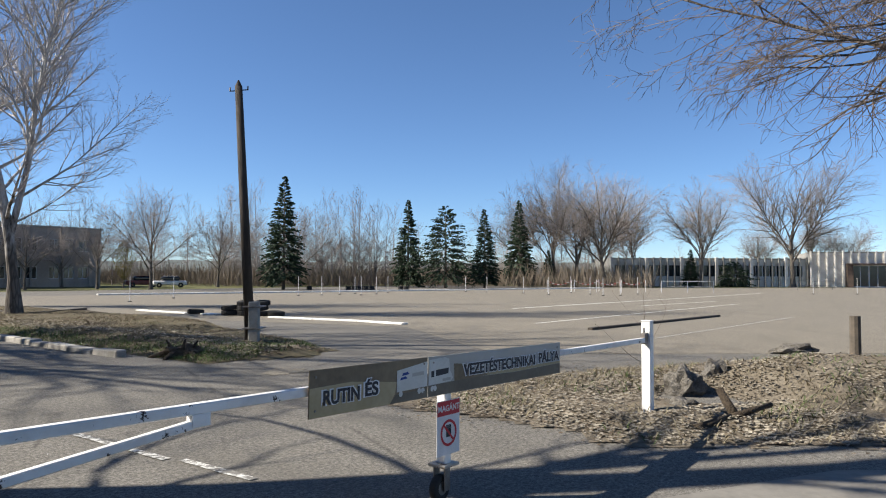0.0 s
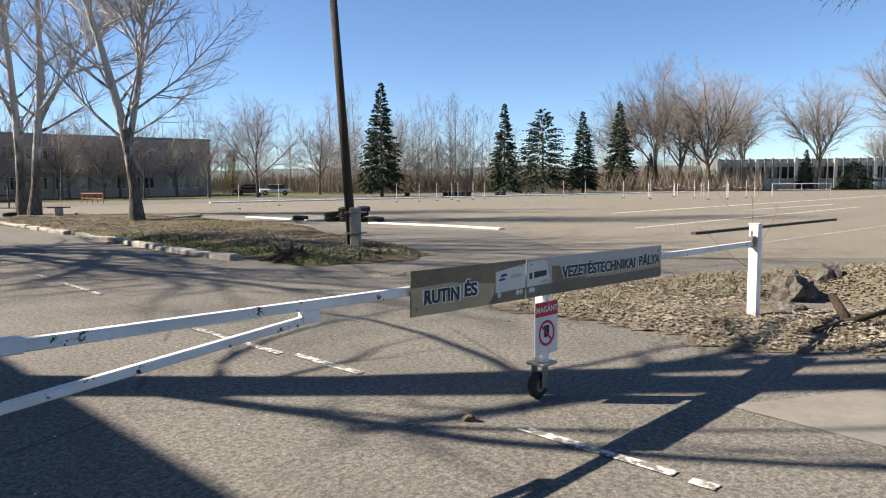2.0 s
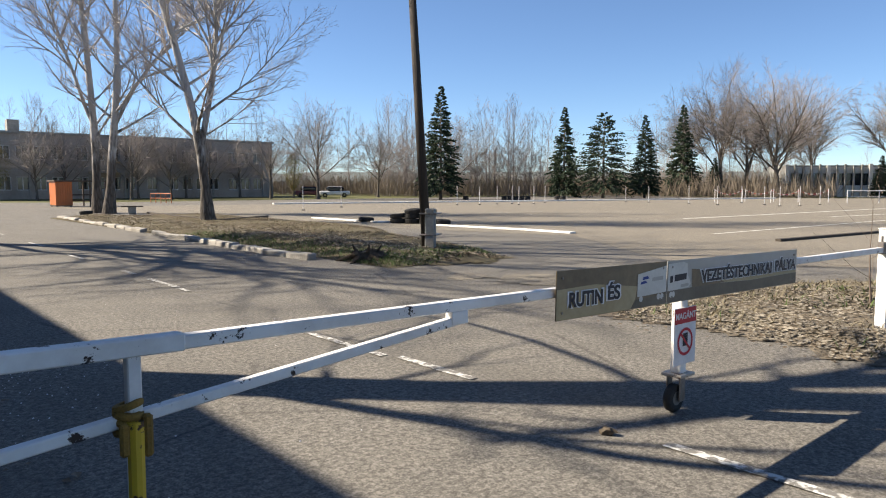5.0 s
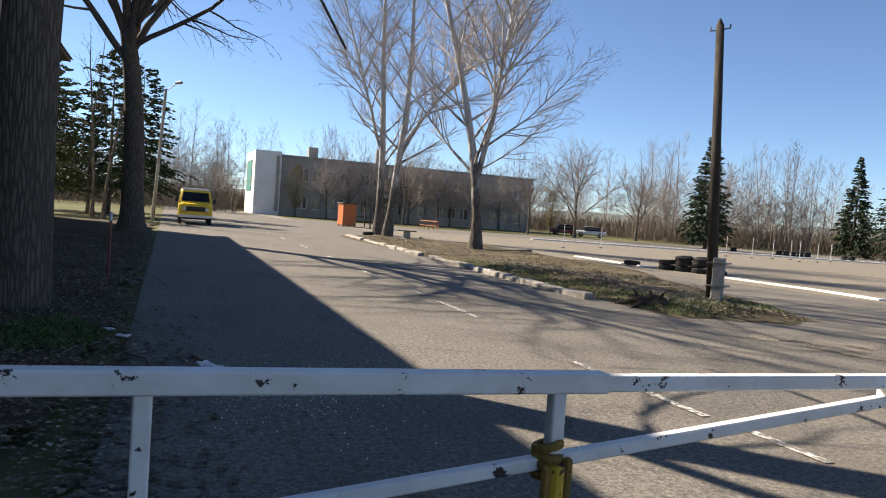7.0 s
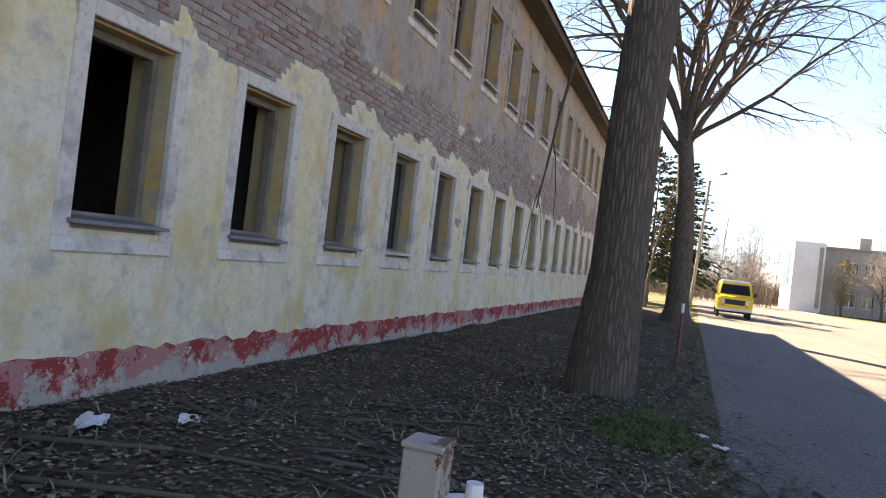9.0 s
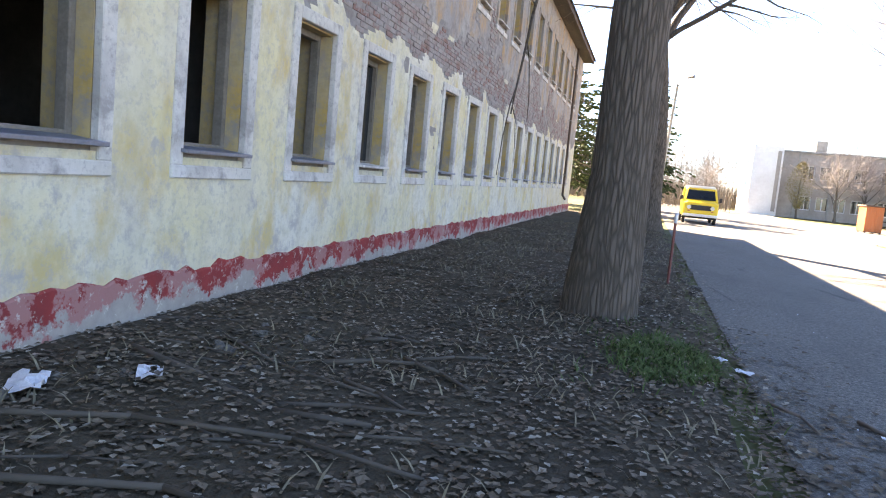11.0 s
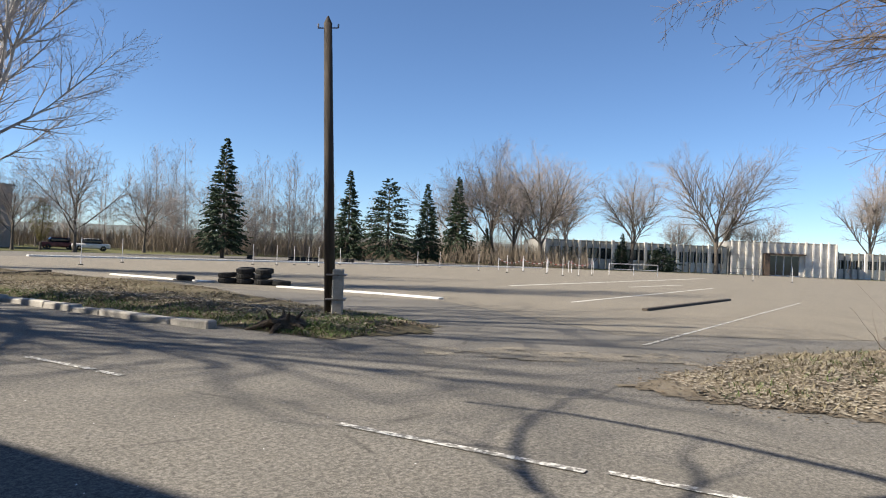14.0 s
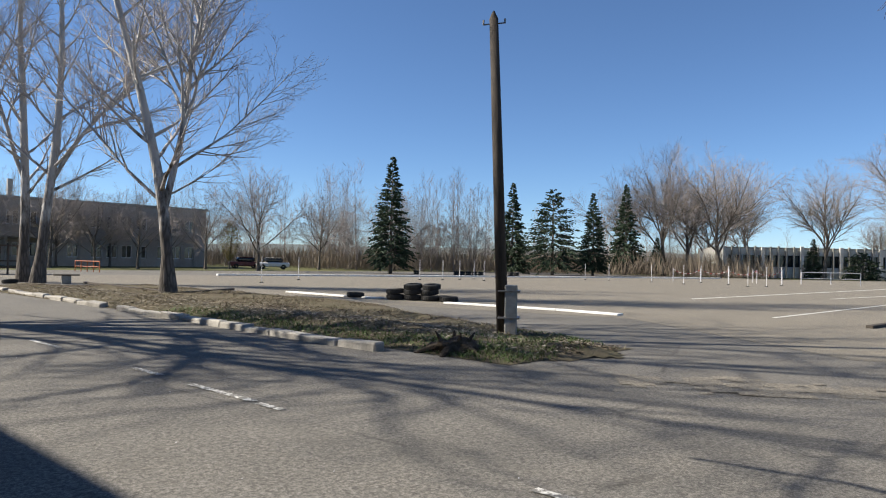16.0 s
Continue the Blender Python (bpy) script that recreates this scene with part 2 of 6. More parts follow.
MAT["budleaf"] = simple("fresh_buds", (0.2, 0.17, 0.05), (0.25, 0.2, 0.09), 2, 0.8, bump=0, vary=0.5, island=True)
# room surfaces: the dimness indoors is put into this dark colour
MAT["dark_inside"] = simple("room_shade_plaster", (0.1, 0.095, 0.085), (0.06, 0.055, 0.05), 1.5, 0.95, bump=0.2)
MAT["roof"] = simple("dark_roof_sheet", (0.13, 0.085, 0.06), (0.07, 0.055, 0.045), 2, 0.8, bump=0.2)
MAT["zinc"] = simple("dull_zinc", (0.3, 0.3, 0.33), (0.2, 0.2, 0.22), 4, 0.5, 0.6, 0.1)
MAT["mortar"] = simple("grey_mortar", (0.33, 0.3, 0.27), (0.2, 0.175, 0.155), 2.0, 0.95, bump=0.6, dist=0.01)
MAT["litter"] = simple("white_litter", (0.75, 0.76, 0.78), (0.5, 0.5, 0.52), 12, 0.5, bump=0.2)
MAT["glass"] = simple("dark_window_glass", (0.015, 0.017, 0.02), (0.03, 0.033, 0.036), 1, 0.08, 0, 0, spec=0.6)
MAT["black"] = simple("black_plastic", (0.012, 0.012, 0.013), (0.03, 0.03, 0.03), 6, 0.5, bump=0.1)
MAT["vanyellow"] = simple("yellow_van_paint", (0.72, 0.5, 0.02), (0.66, 0.43, 0.02), 2, 0.35, bump=0.02, spec=0.5)
MAT["vanwhite"] = simple("white_van_paint", (0.75, 0.75, 0.7), (0.62, 0.62, 0.57), 2, 0.4, bump=0.02, spec=0.5)
MAT["lamp"] = simple("headlamp_glass", (0.6, 0.6, 0.58), (0.45, 0.45, 0.43), 9, 0.15, bump=0.1, spec=0.6)
MAT["fin"] = simple("white_concrete_fin", (0.74, 0.71, 0.66), (0.52, 0.48, 0.42), 0.8, 0.9, bump=0.2, dist=0.02)
MAT["greywall"] = simple("grey_rendered_wall", (0.4, 0.365, 0.32), (0.27, 0.24, 0.21), 0.35, 0.9, bump=0.2, dist=0.02)
MAT["towerwhite"] = simple("white_rendered_wall", (0.78, 0.77, 0.73), (0.66, 0.64, 0.6), 0.5, 0.9, bump=0.1)
MAT["teal"] = simple("teal_panel", (0.05, 0.2, 0.17), (0.07, 0.24, 0.2), 1, 0.6, bump=0.05)
MAT["rail"] = chipped("red_white_rail", (0.7, 0.66, 0.62), (0.35, 0.06, 0.04), 0.5)
MAT["hill"] = simple("far_hill", (0.13, 0.14, 0.13), (0.1, 0.115, 0.105), 0.004, 1.0, bump=0)


def plaster(name, a, b, patch, grey, stain, lower=0.0):
    m, t, bs = shade(name, 0.92, 0, 0.2)
    k = Nodes(t)
    c = k.mix(k.ramp(k.noise(0.8, 5, 0.6), [(0.35, 0.0), (0.6, 1.0)]), a, b)
    c = k.mix(k.ramp(k.noise(1.7, 6, 0.62, (1, 1, 0.7)), [(0.5 - lower, 0.0), (0.66 - lower, 0.85)]), c, patch)
    c = k.mix(k.ramp(k.noise(6.5, 8, 0.75), [(0.45, 0.0), (0.62, 0.45)]), c, tuple(x * 0.72 for x in a))
    c = k.mix(k.ramp(k.noise(2.9, 7, 0.7), [(0.54 - lower, 0.0), (0.65 - lower, 0.9)]), c, grey)
    c = k.mix(k.ramp(k.noise(17, 6, 0.75), [(0.52, 0.0), (0.62, 0.5)]), c, grey)
    c = k.mix(k.ramp(k.noise(3.0, 4, 0.6, (1, 1, 0.15)), [(0.5, 0.0), (0.8, 0.5)]), c, stain)
    k.colour(c, bs)
    k.bump(k.noise(9, 7, 0.7), 0.5, 0.012, bs)
    return m


MAT["plaster"] = plaster("peeling_cream_plaster", (0.68, 0.6, 0.36), (0.68, 0.64, 0.53), (0.58, 0.42, 0.16), (0.42, 0.39, 0.35), (0.48, 0.43, 0.33))
MAT["render"] = plaster("grey_upper_render", (0.33, 0.3, 0.27), (0.4, 0.37, 0.33), (0.52, 0.3, 0.13), (0.25, 0.215, 0.19), (0.24, 0.2, 0.175), 0.025)
MAT["surround"] = plaster("window_surround_plaster", (0.62, 0.58, 0.5), (0.66, 0.63, 0.58), (0.36, 0.33, 0.3), (0.3, 0.27, 0.25), (0.5, 0.45, 0.38))
MAT["reveal"] = plaster("ochre_reveal", (0.5, 0.35, 0.14), (0.46, 0.38, 0.26), (0.52, 0.33, 0.09), (0.3, 0.27, 0.24), (0.4, 0.3, 0.15))
def plinth_paint():
    """Red paint that has flaked to pale plaster, worst along the splashed foot."""
    m, t, bs = shade("peeling_red_plinth", 0.92, 0, 0.2)
    k = Nodes(t)
    c = k.mix(k.ramp(k.noise(3.0, 5, 0.6), [(0.35, 0.0), (0.65, 1.0)]), (0.36, 0.05, 0.045), (0.24, 0.04, 0.038))
    c = k.mix(k.ramp(k.noise(2.2, 8, 0.72), [(0.5, 0.0), (0.53, 0.9)]), c, (0.42, 0.2, 0.18))
    sep = t.nodes.new("ShaderNodeSeparateXYZ")
    t.links.new(k.co, sep.inputs[0])
    foot = k.math("SUBTRACT", k.math("ADD", k.noise(2.6, 8, 0.7), 0.16), k.math("MULTIPLY", sep.outputs[2], 0.85))
    c = k.mix(k.ramp(foot, [(0.46, 0.0), (0.5, 0.95)]), c, k.mix(k.noise(7, 6, 0.7), (0.5, 0.46, 0.4), (0.24, 0.21, 0.18)))
    c = k.mix(k.ramp(k.noise(12, 7, 0.75), [(0.58, 0.0), (0.62, 0.8)]), c, (0.55, 0.5, 0.42))
    k.colour(c, bs)
    k.bump(k.noise(9, 7, 0.7), 0.6, 0.012, bs)
    return m


MAT["plinth"] = plinth_paint()


def brick_mat():
    m, t, bs = shade("weathered_brick", 0.9, 0, 0.2)
    k = Nodes(t)
    r = k.ramp(k.math("FRACT", k.math("ADD", k.random(), k.island()), 0.0), [(0.0, (0.3, 0.135, 0.1)), (0.35, (0.22, 0.1, 0.08)), (0.6, (0.36, 0.3, 0.26)), (1.0, (0.29, 0.2, 0.165))])
    c = k.mix(k.ramp(k.noise(1.3, 5, 0.6), [(0.4, 0.05), (0.64, 0.7)]), r, (0.36, 0.33, 0.3))
    c = k.mix(k.ramp(k.noise(14, 5), [(0.45, 0.0), (0.7, 0.6)]), c, (0.17, 0.12, 0.1))
    c = k.mix(k.ramp(k.noise(5.0, 7, 0.75), [(0.46, 0.0), (0.6, 0.8)]), c, (0.34, 0.315, 0.285))
    k.colour(c, bs)
    k.bump(k.noise(40, 4), 0.4, 0.004, bs)
    return m


MAT["brick"] = brick_mat()


# ---- mesh helpers ----
def mesh_object(name, verts, faces, mats, parent=None, label="", smooth=False, index=None):
    me = bpy.data.meshes.new(name)
    me.from_pydata(verts, [], faces)
    for m in (mats if isinstance(mats, (list, tuple)) else [mats]):
        me.materials.append(m)
    if index is not None:
        me.polygons.foreach_set("material_index", index)
    if smooth:
        me.polygons.foreach_set("use_smooth", [True] * len(me.polygons))
    me.update()
    ob = new(name, me)
    if parent is not None:
        ob.parent = parent
    if label:
        tagged(ob, label)
    return ob


def part(name, bm, material, parent=None, label="", smooth=False):
    """Links a bmesh as one mesh object under a thing or a part."""
    me = bpy.data.meshes.new(name)
    bm.to_mesh(me)
    bm.free()
    me.materials.append(material)
    if smooth:
        me.polygons.foreach_set("use_smooth", [True] * len(me.polygons))
    ob = new(name, me)
    if parent is not None:
        ob.parent = parent
    if label:
        tagged(ob, label)
    return ob


def empty(name, m, label, category, group="", kind=""):
    ob = new(name)
    ob.matrix_world = m
    ob.empty_display_size = 0.1
    return tagged(ob, label, category, group, kind)


def box(bm, x0, x1, y0, y1, z0, z1, bevel=0.0, m=None):
    r = bmesh.ops.create_cube(bm, size=1.0)
    vs = r["verts"]
    for v in vs:
        v.co = Vector(((x0 + x1) / 2 + v.co.x * (x1 - x0), (y0 + y1) / 2 + v.co.y * (y1 - y0), (z0 + z1) / 2 + v.co.z * (z1 - z0)))
        if m is not None:
            v.co = m @ v.co
    if bevel:
        es = {e for v in vs for e in v.link_edges}
        bmesh.ops.bevel(bm, geom=list(es), offset=bevel, segments=1, affect="EDGES")
    return bm


def boxed(*args, **kw):
    return box(bmesh.new(), *args, **kw)


def rod(bm, a, b, r0, r1=None, sides=8, square=False):
    """A tapered rod between two points."""
    a, b = Vector(a), Vector(b)
    d = b - a
    q = d.to_track_quat("Z", "Y").to_matrix().to_4x4()
    if square:
        sides = 4
        q = q @ pose(0, 0, 0, 0, 0, 45)
    bmesh.ops.create_cone(bm, cap_ends=True, segments=sides, radius1=r0, radius2=r0 if r1 is None else r1, depth=d.length,
                          matrix=Matrix.Translation((a + b) / 2) @ q)
    return bm


def rodded(*args, **kw):
    return rod(bmesh.new(), *args, **kw)


def bar(bm, a, b, w, h, bevel=0.006):
    """A bar of rectangular section w x h from a to b, upright."""
    a, b = Vector(a), Vector(b)
    d = b - a
    x = d.normalized()
    y = Vector((0, 0, 1)).cross(x)
    y = y.normalized() if y.length > 1e-4 else Vector((0, 1, 0))
    z = x.cross(y)
    m = Matrix(((x.x, y.x, z.x, a.x), (x.y, y.y, z.y, a.y), (x.z, y.z, z.z, a.z), (0, 0, 0, 1)))
    return box(bm, 0, d.length, -w / 2, w / 2, -h / 2, h / 2, bevel, m)


def torus(bm, m, major, minor, seg=24, ring=10, squash=1.0):
    vs = []
    for i in range(seg):
        a = 2 * math.pi * i / seg
        row = []
        for j in range(ring):
            b = 2 * math.pi * j / ring
            cx = math.copysign(abs(math.cos(b)) ** 0.6, math.cos(b))
            sx = math.copysign(abs(math.sin(b)) ** 0.6, math.sin(b))
            r = major + minor * cx
            row.append(bm.verts.new(m @ Vector((r * math.cos(a), r * math.sin(a), minor * squash * sx))))
        vs.append(row)
    for i in range(seg):
        for j in range(ring):
            bm.faces.new((vs[i][j], vs[(i + 1) % seg][j], vs[(i + 1) % seg][(j + 1) % ring], vs[i][(j + 1) % ring]))
    return bm


def relief(name, x0, x1, y0, y1, step, height, mat, m, label, kind="structure", inside=None):
    """A sheet of ground with uneven height; inside(x, y) cuts its outline."""
    nx, ny = max(2, int((x1 - x0) / step)), max(2, int((y1 - y0) / step))
    idx, verts, faces = {}, [], []
    for j in range(ny + 1):
        for i in range(nx + 1):
            x, y = x0 + (x1 - x0) * i / nx, y0 + (y1 - y0) * j / ny
            verts.append((x, y, height(x, y)))
    for j in range(ny):
        for i in range(nx):
            x, y = x0 + (x1 - x0) * (i + 0.5) / nx, y0 + (y1 - y0) * (j + 0.5) / ny
            if inside is None or inside(x, y):
                a = j * (nx + 1) + i
                faces.append((a, a + 1, a + nx + 2, a + nx + 1))
    ob = mesh_object(name, verts, faces, mat, smooth=True)
    ob.matrix_world = m
    return tagged(ob, label, "ground", kind=kind)


def wave(x, y, s, seed=0.0):
    return noise.noise(Vector((x * s + seed, y * s - seed, seed)))


# ---- trees ----
def tree_mesh(seed, height, radius, fork, limbs, spread, density=1.0, up=0.25, min_r=0.006, droop=0.0, lean=(0, 0), first=None, levels=4, split=0.0, maxbr=2600, wobble=1.0, rise=(54, 20), segs=(12, 9, 5, 3, 3), taper=1.1, flare=0.5):
    """Verts and faces of a bare tree: trunk, limbs, branches and twigs as tapered tubes. Returns thick and thin parts apart."""
    rng = random.Random(seed)
    thick, thin = ([], []), ([], [])
    queue = []

    def tube(points, radii, sides):
        vs, fs = thick if sides > 4 else thin
        base = len(vs)
        for i, p in enumerate(points):
            d = (points[min(i + 1, len(points) - 1)] - points[max(i - 1, 0)]).normalized()
            x = d.orthogonal().normalized()
            y = d.cross(x)
            for s in range(sides):
                a = 2 * math.pi * s / sides
                vs.append(p + (x * math.cos(a) + y * math.sin(a)) * radii[i])
        for i in range(len(points) - 1):
            for s in range(sides):
                a, b = base + i * sides + s, base + i * sides + (s + 1) % sides
                fs.append((a, b, b + sides, a + sides))

    def grow(p, d, length, r, level):
        n = segs[min(level, 4)]
        pts, rad, dirs = [p.copy()], [r], [d.copy()]
        for i in range(n):
            wob = (0.03, 0.13, 0.2, 0.24, 0.28)[min(level, 4)] * (wobble if level else 1.0)
            d = (d + Vector((rng.gauss(0, wob), rng.gauss(0, wob), rng.gauss(0, wob * 0.6) + (up if level else 0.0) * 0.14 - (droop * 0.12 if level > 1 else 0)))).normalized()
            p = p + d * (length / n)
            pts.append(p.copy())
            dirs.append(d.copy())
            rad.append(max(min_r * 0.55, r * (1 - (0.4 if split and level == 0 else 0.86) * ((i + 1) / n) ** (1.0 if level else taper))))
        if level == 0:
            for i in range(len(pts)):
                foot = max(0.0, 1 - pts[i].z / 0.9)
                rad[i] *= 1 + flare * foot * foot
        tube(pts, rad, 14 if level == 0 else (8 if level == 1 else (5 if r > 0.035 else 3)))
        return pts, rad, dirs

    base = Vector((0, 0, -0.15))
    d0 = Vector((lean[0], lean[1], 1)).normalized()
    pts, rad, dirs = grow(base, d0, height * (1.0 if not split else split), radius, 0)
    top = height

    def along(pts, rad, dirs, f):
        x = f * (len(pts) - 1)
        i = min(int(x), len(pts) - 2)
        k = x - i
        return pts[i].lerp(pts[i + 1], k), rad[i] * (1 - k) + rad[i + 1] * k, dirs[min(i + 1, len(dirs) - 1)]

    length0 = (pts[-1] - pts[0]).length
    if first:
        for f, az, el, ln, rr in first:
            p, r, d = along(pts, rad, dirs, f)
            a, e = radians(az), radians(el)
            queue.append((p, Vector((math.cos(a) * math.cos(e), math.sin(a) * math.cos(e), math.sin(e))), ln, min(rr, r * 0.95), 1))
    az = rng.uniform(0, 6.28)
    for i in range(limbs):
        f = fork / length0 + (0.97 - fork / length0) * (i / max(1, limbs - 1)) ** 0.9 + rng.uniform(-0.02, 0.02)
        f = min(max(f, 0.05), 0.98)
        p, r, d = along(pts, rad, dirs, f)
        az += 2.4 + rng.uniform(-0.5, 0.5)
        rel = (p.z - fork) / max(1.0, top - fork)
        el = radians(28 + 34 * rel + rng.uniform(-9, 9)) if not split else radians(rise[0] + rng.uniform(-rise[1], rise[1]))
        ln = spread * (1.05 - 0.62 * rel) * rng.uniform(0.8, 1.15) if not split else (height - p.z) * rng.uniform(0.82, 1.0) * (0.8 + 0.25 * math.sin(el))
        queue.append((p, Vector((math.cos(az) * math.cos(el), math.sin(az) * math.cos(el), math.sin(el))), ln, r * (0.42 if not split else 0.5), 1))
    made = 0
    while queue and made < maxbr:
        p, d, ln, r, level = queue.pop(0)
        made += 1
        pts, rad, dirs = grow(p, d, ln, r, level)
        if level >= levels:
            continue
        kids = int((ln * (2.3, 2.3, 2.9, 3.3)[min(level, 3)] + 1.5) * density)
        for i in range(kids):
            f = 0.22 + 0.78 * (i + rng.random()) / max(1, kids)
            q, rr, dd = along(pts, rad, dirs, min(f, 0.98))
            side = Vector((rng.gauss(0, 1), rng.gauss(0, 1), rng.gauss(0, 0.7)))
            side = (side - dd * side.dot(dd)).normalized()
            spreadk = rng.uniform(0.55, 1.1)
            nd = (dd + side * spreadk + Vector((0, 0, up * 0.4 - droop * 0.3))).normalized()
            l2 = ln * rng.uniform(0.28, 0.5) * (1.15 - 0.55 * f)
            if l2 > 0.14:
                queue.append((q, nd, l2, max(min_r, min(rr * 0.65, l2 * 0.017)), level + 1))
    return thick, thin


def plant_tree(name, m, data, bark_mat, twig_mat, label, group="", category="tree"):
    ob = empty(name, m, label, category, group)
    thick, thin = data
    mesh_object("trunk", *thick, bark_mat, ob, smooth=True)
    if thin[0]:
        tagged(mesh_object("crown", *thin, twig_mat, ob, "bare twigs and thin branches"), kind="stuff")
    return ob


def blade(vs, fs, p, d, length, width, sag=0.0, rng=random):
    """One small spindle with four sides: a needle spray, a leaf or a grass blade."""
    d = d.normalized()
    x = d.orthogonal().normalized()
    y = d.cross(x)
    a = rng.uniform(0, 6.28)
    x, y = x * math.cos(a) + y * math.sin(a), y * math.cos(a) - x * math.sin(a)
    mid = p + d * (length * 0.45) + Vector((0, 0, -sag * 0.3))
    tip = p + d * length + Vector((0, 0, -sag))
    b = len(vs)
    vs += [p, mid + x * width, mid + y * width, mid - x * width, tip]
    fs += [(b, b + 1, b + 2), (b, b + 2, b + 3), (b + 1, b + 4, b + 2), (b + 2, b + 4, b + 3)]


def conifer_mesh(seed, height, width, bare=0.08, irregular=0.15, sprays=9, rows=34, power=1.0):
    rng = random.Random(seed)
    vs, fs, bv, bf = [], [], [], []
    for i in range(rows):
        f = (i + 0.5) / rows
        z = height * (bare + (1 - bare) * f)
        rad = width * ((1 - f) ** power * 0.95 + 0.03) * (0.75 + 0.25 * min(1, f * 8))
        count = max(5, int(15 * (1 - f) + 5))
        for j in range(count):
            a = rng.uniform(0, 6.28)
            r = rad * rng.uniform(0.72, 1.0 + irregular)
            tilt = -0.25 + 0.75 * f + rng.uniform(-0.12, 0.12)
            out = Vector((math.cos(a), math.sin(a), tilt)).normalized()
            root = Vector((0, 0, z + rng.uniform(-0.15, 0.15)))
            blade(bv, bf, root, out, r, 0.03)
            for s in range(sprays):
                k = 0.25 + 0.75 * (s + rng.random()) / sprays
                p = root + out * (r * k) + Vector((0, 0, -0.12 * r * k * k))
                side = Vector((-math.sin(a), math.cos(a), 0)) * rng.choice((-1, 1))
                d = out * rng.uniform(0.5, 1.0) + side * rng.uniform(0.0, 0.9) + Vector((0, 0, rng.uniform(-0.45, 0.15)))
                blade(vs, fs, p, d, rng.uniform(0.4, 0.75) * (0.45 + 0.5 * rad / width), 0.10, 0.06, rng)
    return (vs, fs), (bv, bf)


def plant_conifer(name, m, data, trunk_h, trunk_r, label, mat, group=""):
    ob = empty(name, m, label, "tree", group)
    part("trunk", rodded((0, 0, -0.1), (0, 0, trunk_h), trunk_r, 0.02, 9), MAT["bark"], ob, smooth=True)
    tagged(mesh_object("crown", *data[0], mat, ob, "dense dark green needle sprays"), kind="stuff")
    tagged(mesh_object("branchwork", *data[1], MAT["bark"], ob), kind="stuff")
    return ob


def scatter(name, count, area, height, mat, m, label, size, seed, flat=True, width=0.72, category="leaves", accept=None, lean=0.6):
    """Loose leaves or grass blades over a stretch of ground."""
    rng = random.Random(seed)
    vs, fs = [], []
    x0, x1, y0, y1 = area
    done = tries = 0
    while done < count and tries < count * 6:
        tries += 1
        x, y = rng.uniform(x0, x1), rng.uniform(y0, y1)
        if accept and not accept(x, y, rng):
            continue
        done += 1
        z = height(x, y)
        s = size * rng.uniform(0.5, 1.4)
        a = rng.uniform(0, 6.28)
        b = len(vs)
        if flat:
            ca, sa, t = math.cos(a), math.sin(a), rng.uniform(-0.35, 0.5)
            dx, dy = Vector((ca, sa, t * 0.35)), Vector((-sa, ca, rng.uniform(-0.25, 0.25)))
            p = Vector((x, y, z + 0.012 + abs(t) * s * 0.3))
            vs += [p - dx * s * 0.5, p + dy * s * width * 0.5 + Vector((0, 0, s * 0.1)), p + dx * s * 0.5, p - dy * s * width * 0.5 + Vector((0, 0, s * 0.1))]
            fs += [(b, b + 1, b + 2), (b, b + 2, b + 3)]
        else:
            d = Vector((math.cos(a) * lean, math.sin(a) * lean, 1)).normalized()
            w = Vector((-math.sin(a), math.cos(a), 0)) * s * width * 0.12
            p = Vector((x, y, z - 0.01))
            mid = p + d * s * 0.55
            tip = p + d * s + Vector((math.cos(a), math.sin(a), -0.3)) * s * 0.25
            vs += [p - w, p + w, mid + w * 0.8, mid - w * 0.8, tip]
            fs += [(b, b + 1, b + 2, b + 3), (b + 3, b + 2, b + 4)]
    ob = mesh_object(name, vs, fs, mat)
    ob.matrix_world = m
    return tagged(ob, label, category, kind="stuff")


# ---- ground ----
def flat(name, corners, z, mat, label, cat="ground", m=SITE):
    ob = mesh_object(name, [(x, y, z) for x, y in corners], [tuple(range(len(corners)))], mat)
    ob.matrix_world = m
    return tagged(ob, label, cat, kind="structure")


flat("ground", [(-2500, -2500), (2500, -2500), (2500, 2500), (-2500, 2500)], -0.03, MAT["field"], "wide rough grass and soil plain", m=Matrix())
flat("road", [(4.6, -70), (60, -70), (60, 3), (100, 3), (100, 62), (33, 62), (25, 62), (14.5, 70), (11, 160), (4.9, 160)], 0.0, MAT["road"], "worn grey asphalt road with dead leaf dust")
flat("parking_lot", [(-12, 28.0), (-2, 24.2), (0.6, 16.5), (13.5, 17.5), (60, 30), (105, 80), (60, 112), (17.0, 95.2), (-28.5, 56.0), (-40, 44)], 0.006, MAT["lot"], "pale sun-bleached asphalt training lot", m=Matrix())
flat("far_path", [(15.2, 58), (16.0, 58), (17.5, 90), (13.0, 90)], 0.012, MAT["slab"], "pale concrete footpath")


def lawn_height(n, u):
    edge = min(1.0, max(0.0, (4.75 - n) / 0.5))
    return 0.005 + edge * (0.085 + 0.05 * wave(n, u, 0.7) + 0.025 * wave(n, u, 2.7, 3.0)) + 0.02 * max(0, 1.5 - n)


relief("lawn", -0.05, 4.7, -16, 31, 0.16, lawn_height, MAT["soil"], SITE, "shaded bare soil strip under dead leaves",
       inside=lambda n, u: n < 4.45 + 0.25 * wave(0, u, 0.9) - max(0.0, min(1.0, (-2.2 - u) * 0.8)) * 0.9)


